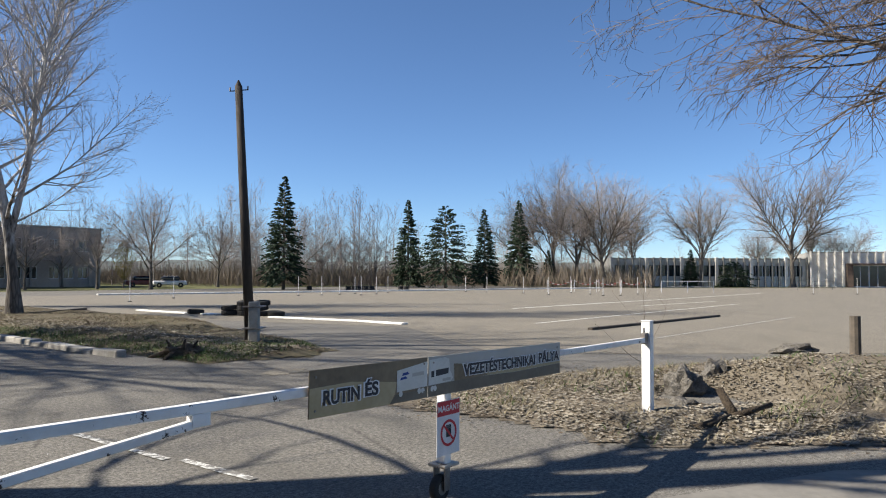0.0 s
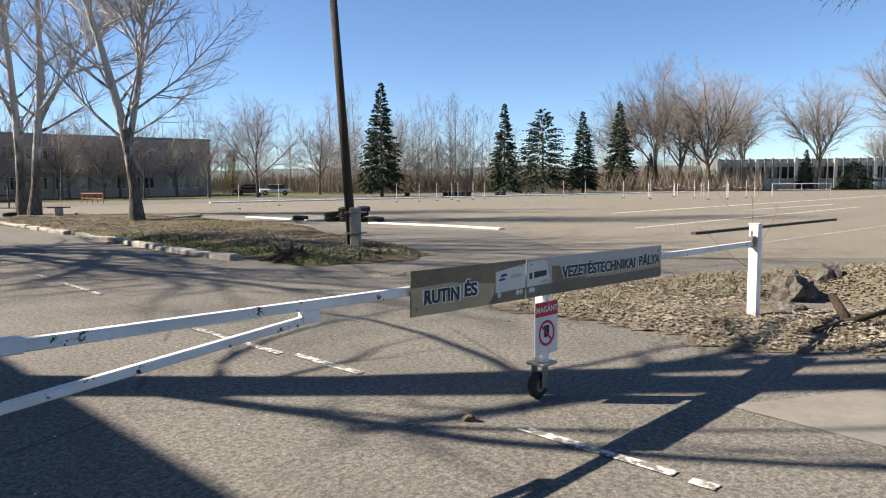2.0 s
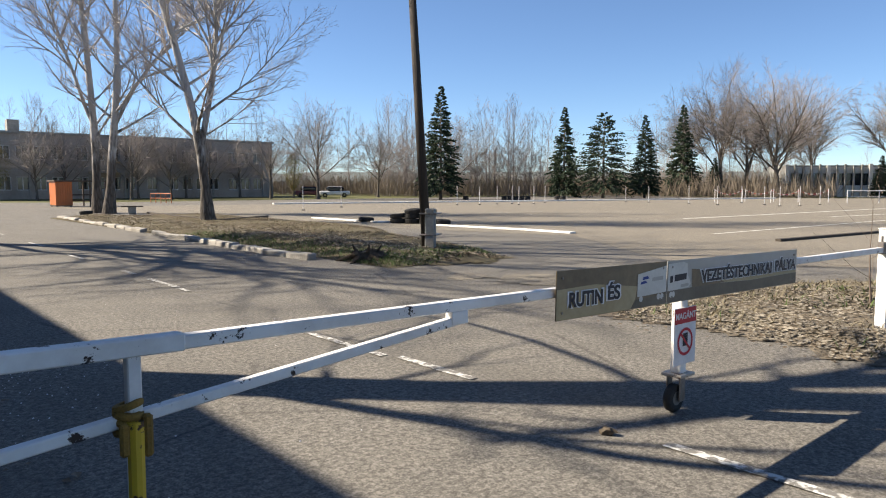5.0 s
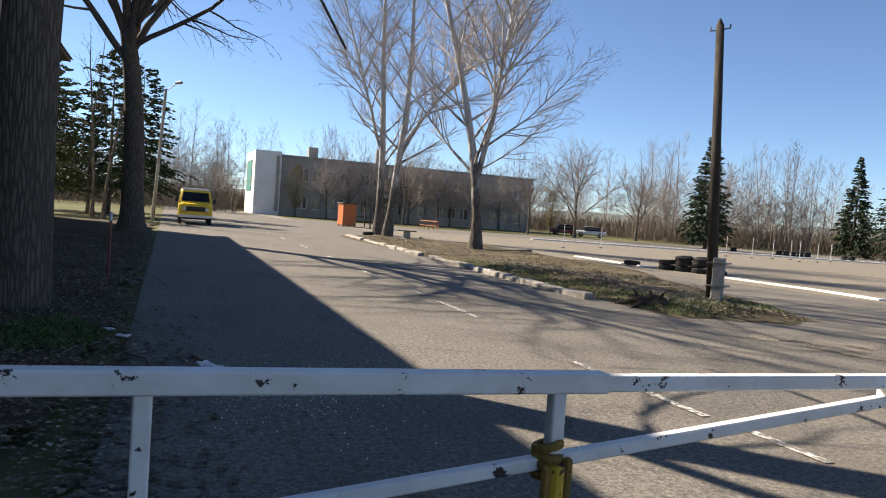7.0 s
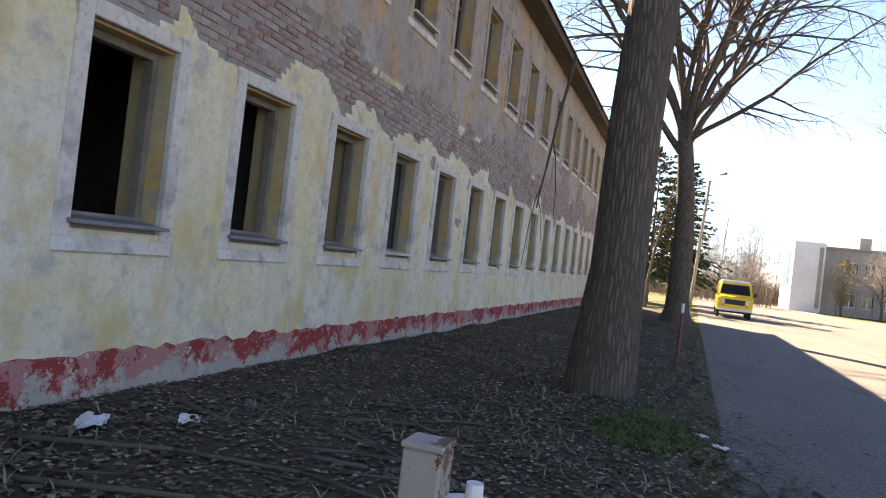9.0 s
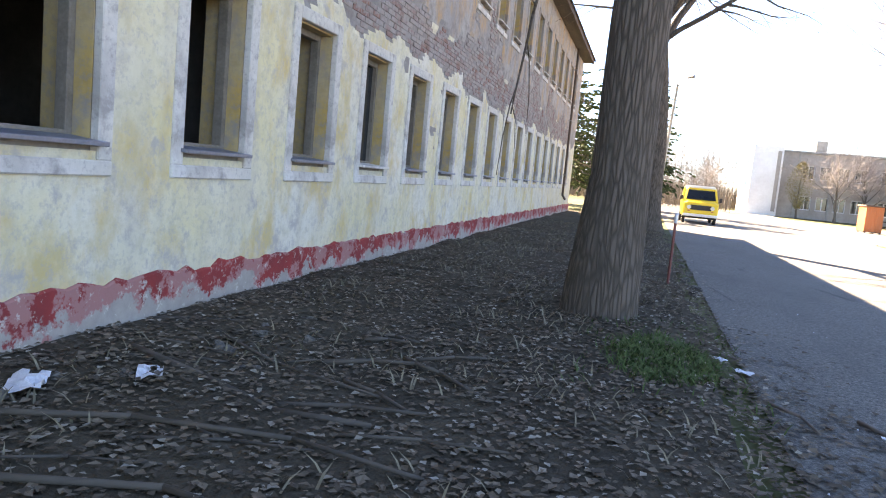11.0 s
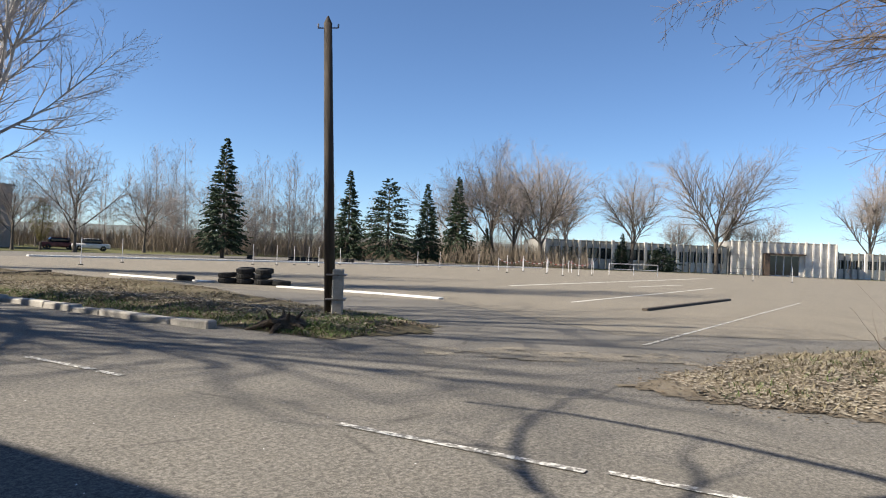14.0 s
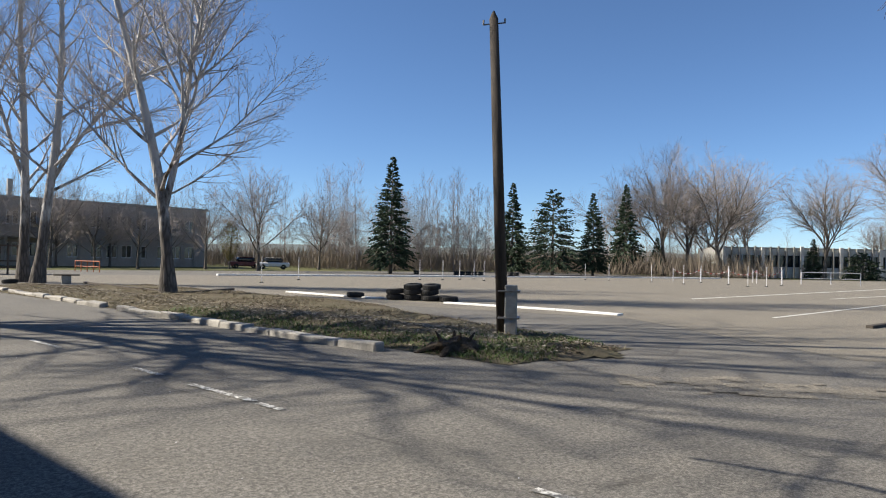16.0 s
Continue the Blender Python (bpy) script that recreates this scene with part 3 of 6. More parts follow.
def verge_edge(n, u):
    """Positive inside the planted island beside the road."""
    tip = 3.1 + 0.25 * wave(n, 0, 1.5)
    return min(n - 13.55, (21.3 + 0.4 * wave(u, 1, 0.4)) - n - max(0.0, (16.0 - u)) * 0.33, (u - tip) * 0.8 + (0.0 if u > 6.0 else -0.25 * abs(n - 15.5) + 0.5), 30.0 - u)


def verge_height(n, u):
    e = min(1.0, max(0.0, verge_edge(n, u) / 0.6))
    hump = 0.16 * math.exp(-((n - 15.3) / 0.9) ** 2) * (0.6 + 0.6 * wave(n, u, 0.5, 2.0))
    return 0.01 + e * (0.06 + hump + 0.05 * wave(n, u, 1.1) + 0.025 * wave(n, u, 3.7, 5.0))


relief("verge", 13.4, 22.2, 1.8, 30.2, 0.17, verge_height, MAT["verge"], SITE, "leaf-strewn grassy island beside the kerb", inside=lambda n, u: verge_edge(n, u) > 0.0)


def mound_edge(x, y):
    return min(y - (8.45 + 0.3 * wave(x, 0, 0.8) + max(0.0, 1.6 - x) * 0.85), (15.1 + 0.38 * (x - 5)) - y - max(0.0, 2.0 - x) * 0.55, x + 1.3 + 0.45 * wave(0, y, 0.9), 26 - x) + 0.28 * wave(x, y, 1.9, 3.0) + 0.12 * wave(x, y, 5.0, 1.0)


def mound_height(x, y):
    e = min(1.0, max(0.0, mound_edge(x, y) / 1.0))
    heap = 0.42 * math.exp(-(((x - 5.2) / 1.7) ** 2 + ((y - 12.2) / 1.3) ** 2)) + 0.5 * min(1, max(0, (x - 5.5) / 3.0)) * math.exp(-((y - 11.6) / 1.9) ** 2)
    hole = -0.2 * math.exp(-(((x - 3.4) / 0.9) ** 2 + ((y - 11.2) / 0.6) ** 2))
    return 0.008 + e * (0.05 + heap + hole + 0.08 * wave(x, y, 0.9) + 0.05 * wave(x, y, 2.6, 4.0))


relief("mound", -2.0, 26, 8.0, 24.5, 0.17, mound_height, MAT["mound"], Matrix(), "dry grassy mound with dead leaves and rubble", inside=lambda x, y: mound_edge(x, y) > 0.0)
relief("gravel_patch", -3.4, 0.6, 12.3, 14.6, 0.14, lambda x, y: 0.006 + 0.02 * max(0.0, wave(x, y, 2.2)), MAT["lot"], Matrix(), "scattered leaf dust and gravel on asphalt",
       inside=lambda x, y: abs(y - 13.2 + 0.12 * x) < 0.5 + 0.5 * wave(x, y, 1.3) and wave(x, y, 3.1) > -0.25)
flat("concrete_apron", [(1.2, 6.6), (3.4, 4.6), (7.5, 6.6), (6.5, 7.7), (3.2, 7.6)], 0.005, MAT["slab"], "smooth pale concrete patch in the asphalt", m=Matrix())


def stripe(a, b, w, z=0.009, label="worn white painted line on the asphalt", name="road_marking", group="", wob=0.0):
    """A painted line with a slightly ragged outline."""
    a, b = Vector((*a, 0)), Vector((*b, 0))
    d = (b - a).normalized()
    s = Vector((-d.y, d.x, 0))
    n = max(2, int((b - a).length / 0.12))
    n = min(n, 160)
    vs, fs = [], []
    for i in range(n + 1):
        p = a.lerp(b, i / n)
        k = 0.5 * w * (1 + 0.25 * noise.noise(p * 5.0))
        off = s * (wob * noise.noise(p * 0.2))
        vs += [p + s * k + off + Vector((0, 0, z)), p - s * k + off + Vector((0, 0, z))]
    fs = [(2 * i, 2 * i + 1, 2 * i + 3, 2 * i + 2) for i in range(n)]
    ob = mesh_object(name, vs, fs, MAT["line" if w < 0.095 else "lotline"])
    return tagged(ob, label, "road marking", group, "structure")


def w2(n, u):
    p = P(n, u)
    return (p.x, p.y)


for u0, u1, c0 in ((-6.95, -6.8, 9.22), (-6.7, -5.6, 9.24), (-3.75, -2.75, 9.37), (-2.62, -0.5, 9.29), (2.58, 3.0, 9.5), (3.1, 4.4, 9.53), (5.2, 5.95, 9.57), (8.6, 9.9, 9.6), (12.7, 14.4, 9.7), (18.2, 19.6, 9.75), (23.5, 25.0, 9.8), (29.0, 30.4, 9.85)):
    stripe(w2(c0, u0), w2(c0, u1), 0.09, label="worn dashed white centre line", group="centre line dashes")
for a, b, w in (((0.5, 14.9), (13.2, 30.9), 0.08), ((2.3, 26.1), (16.0, 44.4), 0.12),
                ((2.2, 37.0), (28.0, 71.0), 0.22), ((9.5, 41.0), (16.0, 48.5), 0.16), ((-10.0, 43.0), (2.5, 35.2), 0.08), ((-13.0, 37.0), (-5.0, 45.0), 0.07)):
    stripe(a, b, w, 0.012, label="faded white painted line on the lot", group="lot lines")


def white_edging():
    """Whitewashed stones along the far edge of the lot."""
    o = empty("edging", Matrix(), "long whitewashed kerb along the lot's far edge", "kerb", kind="structure")
    a, b = Vector((-28.5, 55.4, 0)), Vector((17.0, 94.5, 0))
    n = 40
    for i in range(n):
        p, q = a.lerp(b, i / n), a.lerp(b, (i + 0.985) / n)
        part("edging_stone", bar(bmesh.new(), p + Vector((0, 0, 0.06)), q + Vector((0, 0, 0.06)), 0.5, 0.13, 0.02), MAT["whitestone"], o)


white_edging()


def kerb_row():
    """Old kerb stones, each one settled on its own."""
    rng = random.Random(5)
    row = empty("kerb", SITE, "broken pale concrete kerb along the grassy island", "kerb", kind="structure")
    u = 5.3
    while u < 30:
        ln = rng.uniform(0.75, 1.05)
        bm = bmesh.new()
        n0 = 13.06 + 0.035 * (u - 5) + rng.uniform(-0.04, 0.04)
        h = rng.uniform(0.09, 0.14)
        box(bm, n0, n0 + 0.24, u, u + ln - 0.03, -0.05, h, 0.025)
        for v in bm.verts:
            v.co += Vector((noise.noise(v.co * 3), noise.noise(v.co * 4 + Vector((5, 0, 0))), noise.noise(v.co * 3.1))) * 0.035
        if rng.random() > 0.1:
            part("kerb_stone", bm, MAT["kerb"], row)
        else:
            bm.free()
        u += ln + (rng.uniform(0.1, 0.5) if rng.random() < 0.2 else 0.0)
    return row


kerb_row()


# ---- the old two-storey building ----
WIN = [-1.97 + 1.87 * k for k in range(-6, 17)]
EAVE, U0, U1 = 7.35, -15.2, 30.6


def in_opening(u, z, grow=0.0):
    for c in WIN:
        if abs(u - c) < 0.46 + grow:
            if 1.45 - grow < z < 2.92 + grow or 5.0 - grow < z < 6.45 + grow:
                return True
    return False


def bare(u, z):
    """Where the plaster has come off the masonry."""
    k = 0.55 * wave(u, z, 0.55, 7.0) + 0.35 * wave(u, z, 1.6, 2.0) + 0.2 * wave(u, z, 4.5, 9.0)
    line = 3.12 + 0.09 * math.sin(u * 3.36 + 0.8 * k) + 0.75 * k
    if z < line:
        return k > 0.52
    if z < 4.1 + 1.1 * k:
        return True
    return k > 0.2


def facade():
    root = empty("old_building", SITE, "derelict two-storey building, peeling cream plaster over brick, red plinth", "building", kind="structure")
    # masonry core in piers and spandrels
    bm = bmesh.new()
    rows = ((0.0, 1.45), (2.92, 5.0), (6.45, EAVE))
    for z0, z1 in rows:
        box(bm, -0.42, -0.03, U0, U1, z0, z1)
    for z0, z1 in ((1.45, 2.92), (5.0, 6.45)):
        e = [U0] + [x for c in WIN for x in (c - 0.46, c + 0.46)] + [U1]
        for a, b in zip(e[::2], e[1::2]):
            box(bm, -0.42, -0.03, a, b, z0, z1)
    part("wall", bm, MAT["mortar"], root)
    # skin: plaster where it holds, masonry where it has fallen
    su, sz = 0.075, 0.075
    nu, nz = int((U1 - U0) / su), int((EAVE - 0.4) / sz)
    cols = [U0 + (U1 - U0) * i / nu for i in range(nu + 1)]
    rowsz = [0.4 + (EAVE - 0.4) * j / nz for j in range(nz + 1)]
    verts, faces, idx = [], [], []
    for z in rowsz:
        for u in cols:
            b = bare(u, z)
            verts.append(((0.0 if b else 0.022) + 0.006 * wave(u, z, 2.3, 1.0), u, z))
    for j in range(nz):
        for i in range(nu):
            u, z = (cols[i] + cols[i + 1]) / 2, (rowsz[j] + rowsz[j + 1]) / 2
            if in_opening(u, z, 0.05):
                continue
            a = j * (nu + 1) + i
            faces.append((a, a + 1, a + nu + 2, a + nu + 1))
            idx.append(2 if bare(u, z) else (0 if z < 3.9 else 1))
    mesh_object("plaster", verts, faces, [MAT["plaster"], MAT["render"], MAT["mortar"]], root, index=idx)
    # plinth with a broken edge
    vs, fs = [], []
    n = int((U1 - U0) / 0.12)
    for i in range(n + 1):
        u = U0 + (U1 - U0) * i / n
        z = 0.45 + 0.05 * wave(u, 0, 2.0) + 0.06 * wave(u, 3, 6.0)
        k = 0.008 * wave(u, 5, 1.7)
        vs += [(0.055 + k, u, -0.1), (0.052 + k, u, 0.2), (0.055 + k, u, z - 0.012), (0.04, u, z), (-0.02, u, z)]
    for i in range(n):
        for j in range(4):
            fs.append((5 * i + j, 5 * i + 5 + j, 5 * i + 6 + j, 5 * i + 1 + j))
    mesh_object("plinth", vs, fs, MAT["plinth"], root, "peeling red painted plinth")
    # eaves, gutter and roof
    bm = bmesh.new()
    box(bm, -0.4, 0.5, U0, U1, EAVE, EAVE + 0.07, 0.01)
    part("soffit", bm, MAT["wood"], root)
    bm = bmesh.new()
    box(bm, 0.45, 0.52, U0, U1, EAVE - 0.02, EAVE + 0.16, 0.01)
    part("fascia", bm, MAT["roof"], root)
    roof = bmesh.new()
    for s, (a, b) in enumerate(((0.6, -5.5), (-11.6, -5.5))):
        f = [roof.verts.new(v) for v in ((a, U0 - 0.3, EAVE + 0.14), (a, U1 + 0.4, EAVE + 0.14), (b, U1 + 0.4, EAVE + 1.9), (b, U0 - 0.3, EAVE + 1.9))]
        roof.faces.new(f)
    bmesh.ops.solidify(roof, geom=roof.faces[:], thickness=0.06)
    part("roof", roof, MAT["roof"], root)
    # the rest of the shell and the rooms, coloured dark for their shade
    bm = bmesh.new()
    box(bm, -11, -10.6, U0, U1, 0, EAVE)
    box(bm, -10.6, -0.42, U0, U0 + 0.4, 0, EAVE)
    box(bm, -10.6, -0.42, U1 - 0.4, U1, 0, EAVE)
    part("shell", bm, MAT["plaster"], root)
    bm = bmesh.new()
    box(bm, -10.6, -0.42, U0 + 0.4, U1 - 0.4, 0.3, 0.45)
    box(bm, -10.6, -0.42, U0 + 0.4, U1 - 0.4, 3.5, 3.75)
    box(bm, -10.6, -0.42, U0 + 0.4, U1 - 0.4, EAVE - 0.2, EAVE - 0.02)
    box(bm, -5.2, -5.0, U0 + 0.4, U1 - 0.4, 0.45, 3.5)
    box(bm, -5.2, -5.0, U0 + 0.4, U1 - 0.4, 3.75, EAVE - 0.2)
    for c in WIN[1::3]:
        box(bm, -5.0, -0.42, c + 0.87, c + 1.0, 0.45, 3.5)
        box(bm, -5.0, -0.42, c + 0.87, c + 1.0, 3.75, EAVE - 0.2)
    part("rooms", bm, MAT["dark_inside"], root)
    # gable caps
    for uu in (U0, U1):
        g = bmesh.new()
        f = g.faces.new([g.verts.new(v) for v in ((0.0, uu, EAVE), (-11, uu, EAVE), (-5.5, uu, EAVE + 1.75))])
        bmesh.ops.solidify(g, geom=[f], thickness=0.2)
        part("gable", g, MAT["render"], root)
    rng = random.Random(8)
    for k, c in enumerate(WIN):
        for z0, z1, upper in ((1.45, 2.92, False), (5.0, 6.45, True)):
            w = empty("window", SITE @ Matrix.Translation((0, c, z0)), "empty window opening with worn plaster surround" if not upper else "upper window opening with dark wooden frame", "window", "windows of the old building", "structure")
            h = z1 - z0
            bm = bmesh.new()
            for a, b, p, q in ((-0.60, -0.46, -0.13, h + 0.13), (0.46, 0.60, -0.13, h + 0.13), (-0.46, 0.46, h, h + 0.13)):
                box(bm, -0.03, 0.045, a, b, p, q, 0.008)
            part("surround", bm, MAT["surround"] if not upper else MAT["render"], w)
            bm = bmesh.new()
            box(bm, -0.45, -0.03, -0.475, -0.452, 0, h)
            box(bm, -0.45, -0.03, 0.452, 0.475, 0, h)
            box(bm, -0.45, -0.03, -0.45, 0.45, h - 0.02, h + 0.003)
            part("reveal", bm, MAT["reveal"], w)
            bm = bmesh.new()
            fd = -0.17
            for a, b, p, q in ((-0.45, -0.385, 0, h - 0.02), (0.385, 0.45, 0, h - 0.02), (-0.385, 0.385, h - 0.09, h - 0.02), (-0.385, 0.385, 0.0, 0.06)):
                box(bm, fd - 0.1, fd, a, b, p, q, 0.005)
            part("window_frame", bm, MAT["frame"], w)
            if upper or k in (0, 3, 10, 11, 13, 15):
                bm = bmesh.new()
                box(bm, fd - 0.075, fd - 0.03, -0.02, 0.03, 0.06, h - 0.09, 0.004)
                box(bm, fd - 0.075, fd - 0.03, -0.385, 0.385, h * 0.66, h * 0.66 + 0.05, 0.004)
                part("glazing_bar", bm, MAT["wood"], w)
            if (upper and k % 3) or (k > 8 and k % 2):
                ob = part("pane", boxed(fd - 0.058, fd - 0.052, -0.385, 0.385, 0.06, h - 0.09), MAT["glass"], w, "dusty dark glass")
            bm = boxed(-0.2, 0.11, -0.5, 0.5, -0.02, 0.012, 0.004, pose(0, 0, 0, 0, 6, 0))
            part("sill", bm, MAT["zinc"] if k != 9 and not upper else MAT["surround"], w, "dented zinc sill" if not upper else "pale rendered sill")
            bm = boxed(-0.03, 0.05, -0.6, 0.6, -0.24, -0.13, 0.01)
            part("apron", bm, MAT["surround"], w)
    return root


OLD = facade()


def downpipe(u):
    ob = empty("downpipe", SITE @ Matrix.Translation((0.12, u, 0)), "dark rusty downpipe with brackets on the wall", "pipe")
    part("pipe", rodded((0, 0, 0.9), (0, 0, EAVE), 0.05, None, 10), MAT["roof"], ob, smooth=True)
    part("elbow", rodded((0.0, 0, 0.92), (0.14, 0, 0.72), 0.05, None, 10), MAT["roof"], ob, smooth=True)
    for z in (1.8, 4.2, 6.4):
        part("bracket", boxed(-0.1, 0.06, -0.06, 0.06, z, z + 0.04, 0.004), MAT["steel"], ob)
    return ob


downpipe(26.8)


def hanging_branch():
    """A broken branch that hangs down in front of the wall."""
    o = empty("hanging_branch", SITE, "long broken dead branch hanging before the wall", "branch")
    for name, pts, r0, r1 in (("stem", ((0.55, 13.6, 7.5), (0.5, 13.1, 6.4), (0.42, 12.8, 5.6), (0.4, 12.45, 4.8), (0.36, 12.2, 4.1), (0.35, 11.85, 3.5), (0.33, 11.7, 3.0)), 0.05, 0.018),
                              ("twig", ((0.36, 12.0, 3.75), (0.35, 11.4, 3.2), (0.34, 10.95, 2.4), (0.33, 10.7, 1.5)), 0.02, 0.008),
                              ("twig", ((0.4, 12.5, 4.9), (0.4, 13.1, 4.5), (0.4, 13.6, 3.7), (0.4, 13.7, 3.0)), 0.02, 0.008),
                              ("twig", ((0.34, 11.75, 3.2), (0.36, 12.2, 2.9), (0.36, 12.5, 2.2)), 0.014, 0.006)):
        bm = bmesh.new()
        n = len(pts) - 1
        for k in range(n):
            rod(bm, pts[k], pts[k + 1], r0 + (r1 - r0) * k / n, r0 + (r1 - r0) * (k + 1) / n, 7)
        part(name, bm, MAT["barkA"], o, smooth=True)


hanging_branch()


# ---- the swing gate ----
def swing_gate():
    gu = -5.27
    g = empty("barrier_gate", SITE @ Matrix.Translation((0, gu, 0)), "long white swing barrier gate of chipped square steel tube", "gate")
    part("top_rail", bar(bmesh.new(), (6.2, 0, 0.998), (13.83, 0, 0.905), 0.055, 0.055), MAT["gate"], g)
    part("hinge_sleeve", bar(bmesh.new(), (3.98, 0, 1.042), (6.42, 0, 0.998), 0.068, 0.068), MAT["gate"], g)
    part("brace", bar(bmesh.new(), (3.98, 0.0, 0.508), (7.84, 0.0, 0.906), 0.045, 0.045), MAT["gate"], g)
    part("brace_cap", boxed(7.76, 7.87, -0.028, 0.028, 0.885, 0.952, 0.004), MAT["gate"], g)
    part("hinge_stile", boxed(3.94, 4.01, -0.035, 0.035, 0.30, 1.07, 0.006), MAT["gate"], g)
    part("stile", boxed(4.94, 4.99, -0.025, 0.025, 0.60, 1.0, 0.005), MAT["gate"], g)
    part("stile", boxed(6.21, 6.26, -0.025, 0.025, 0.40, 0.975, 0.005), MAT["gate"], g)
    yel = rodded((6.22, -0.045, 0.02), (6.225, -0.045, 0.74), 0.03, None, 10)
    part("support_leg", yel, MAT["yellow"], g, "worn yellow support leg")
    bm = bmesh.new()
    for z, rx in ((0.76, 6), (0.79, -10), (0.73, 14), (0.70, -4)):
        torus(bm, pose(6.215, 0, z, rx, rx * 1.3, 0), 0.042, 0.014, 16, 7)
    box(bm, 6.25, 6.285, -0.06, -0.03, 0.60, 0.76, 0.01)
    box(bm, 6.165, 6.20, -0.07, -0.045, 0.62, 0.74, 0.01)
    part("tie_rag", bm, MAT["rope"], g, "brown rag tied round the joint")
    # wheel leg
    part("wheel_leg", boxed(9.87, 9.95, -0.04, 0.04, 0.27, 0.92, 0.006), MAT["gate"], g)
    part("leg_gusset", bar(bmesh.new(), (9.96, 0, 0.82), (10.09, 0, 0.93), 0.05, 0.03), MAT["gate"], g)
    part("caster_plate", boxed(9.82, 10.0, -0.08, 0.08, 0.252, 0.275, 0.004), MAT["rustpost"], g)
    c = part("caster_fork", boxed(9.85, 9.92, -0.055, -0.043, 0.08, 0.252, 0.004), MAT["steel"], g)
    part("caster_fork", boxed(9.85, 9.92, 0.043, 0.055, 0.08, 0.252, 0.004), MAT["steel"], g)
    bm = torus(bmesh.new(), pose(9.86, 0, 0.1, 90, 0, 0), 0.068, 0.032, 28, 10, 1.0)
    wheel = part("caster_wheel", bm, MAT["rubber"], g, "black rubber caster wheel", True)
    part("rim", rodded((9.86, -0.03, 0.1), (9.86, 0.03, 0.1), 0.05, None, 16), MAT["steel"], wheel)
    return g


swing_gate()


def text_object(name, body, size, m, mat, parent, depth=0.0008, bold=0.0, span=0.0, align="CENTER"):
    cu = bpy.data.curves.new(name, "FONT")
    cu.body, cu.size, cu.extrude, cu.offset = body, size, depth, bold
    cu.align_x, cu.align_y = align, "CENTER"
    ob = new(name + "_tmp", cu)
    me = bpy.data.meshes.new_from_object(ob.evaluated_get(bpy.context.evaluated_depsgraph_get()))
    bpy.data.objects.remove(ob)
    me.materials.clear()
    me.materials.append(mat)
    if span:
        xs = [v.co.x for v in me.vertices]
        k, mid = span / (max(xs) - min(xs)), (max(xs) + min(xs)) / 2
        for v in me.vertices:
            v.co.x = (v.co.x - mid) * k
    o = new(name, me)
    o.parent = parent
    o.matrix_basis = m
    return o


def plain(name, c, rough=0.5):
    return simple(name, c, tuple(x * 0.8 for x in c), 7, rough, bump=0.05)


MAT["ink"] = plain("dark_ink", (0.03, 0.03, 0.04))
MAT["halo"] = plain("pale_halo_print", (0.72, 0.73, 0.75))
MAT["signred"] = plain("sign_red", (0.5, 0.04, 0.05))
MAT["signwhite"] = plain("sign_white", (0.72, 0.7, 0.7))
MAT["signback"] = simple("printed_brown_field", (0.09, 0.065, 0.04), (0.2, 0.15, 0.09), 2.0, 0.45, bump=0.02, spec=0.5)
MAT["signsand"] = simple("printed_sand_field", (0.4, 0.33, 0.2), (0.3, 0.24, 0.13), 3.0, 0.45, bump=0.02, spec=0.5)
MAT["signgrey"] = simple("printed_sky_field", (0.42, 0.41, 0.39), (0.33, 0.32, 0.29), 1.2, 0.45, bump=0.02, spec=0.5)
MAT["signroad"] = simple("printed_road_field", (0.08, 0.07, 0.055), (0.15, 0.13, 0.1), 3.0, 0.45, bump=0.02, spec=0.5)
MAT["signtruck"] = simple("printed_truck_white", (0.6, 0.6, 0.57), (0.48, 0.48, 0.45), 4.0, 0.45, bump=0.02, spec=0.5)
MAT["blue"] = plain("blue_print", (0.03, 0.06, 0.25))


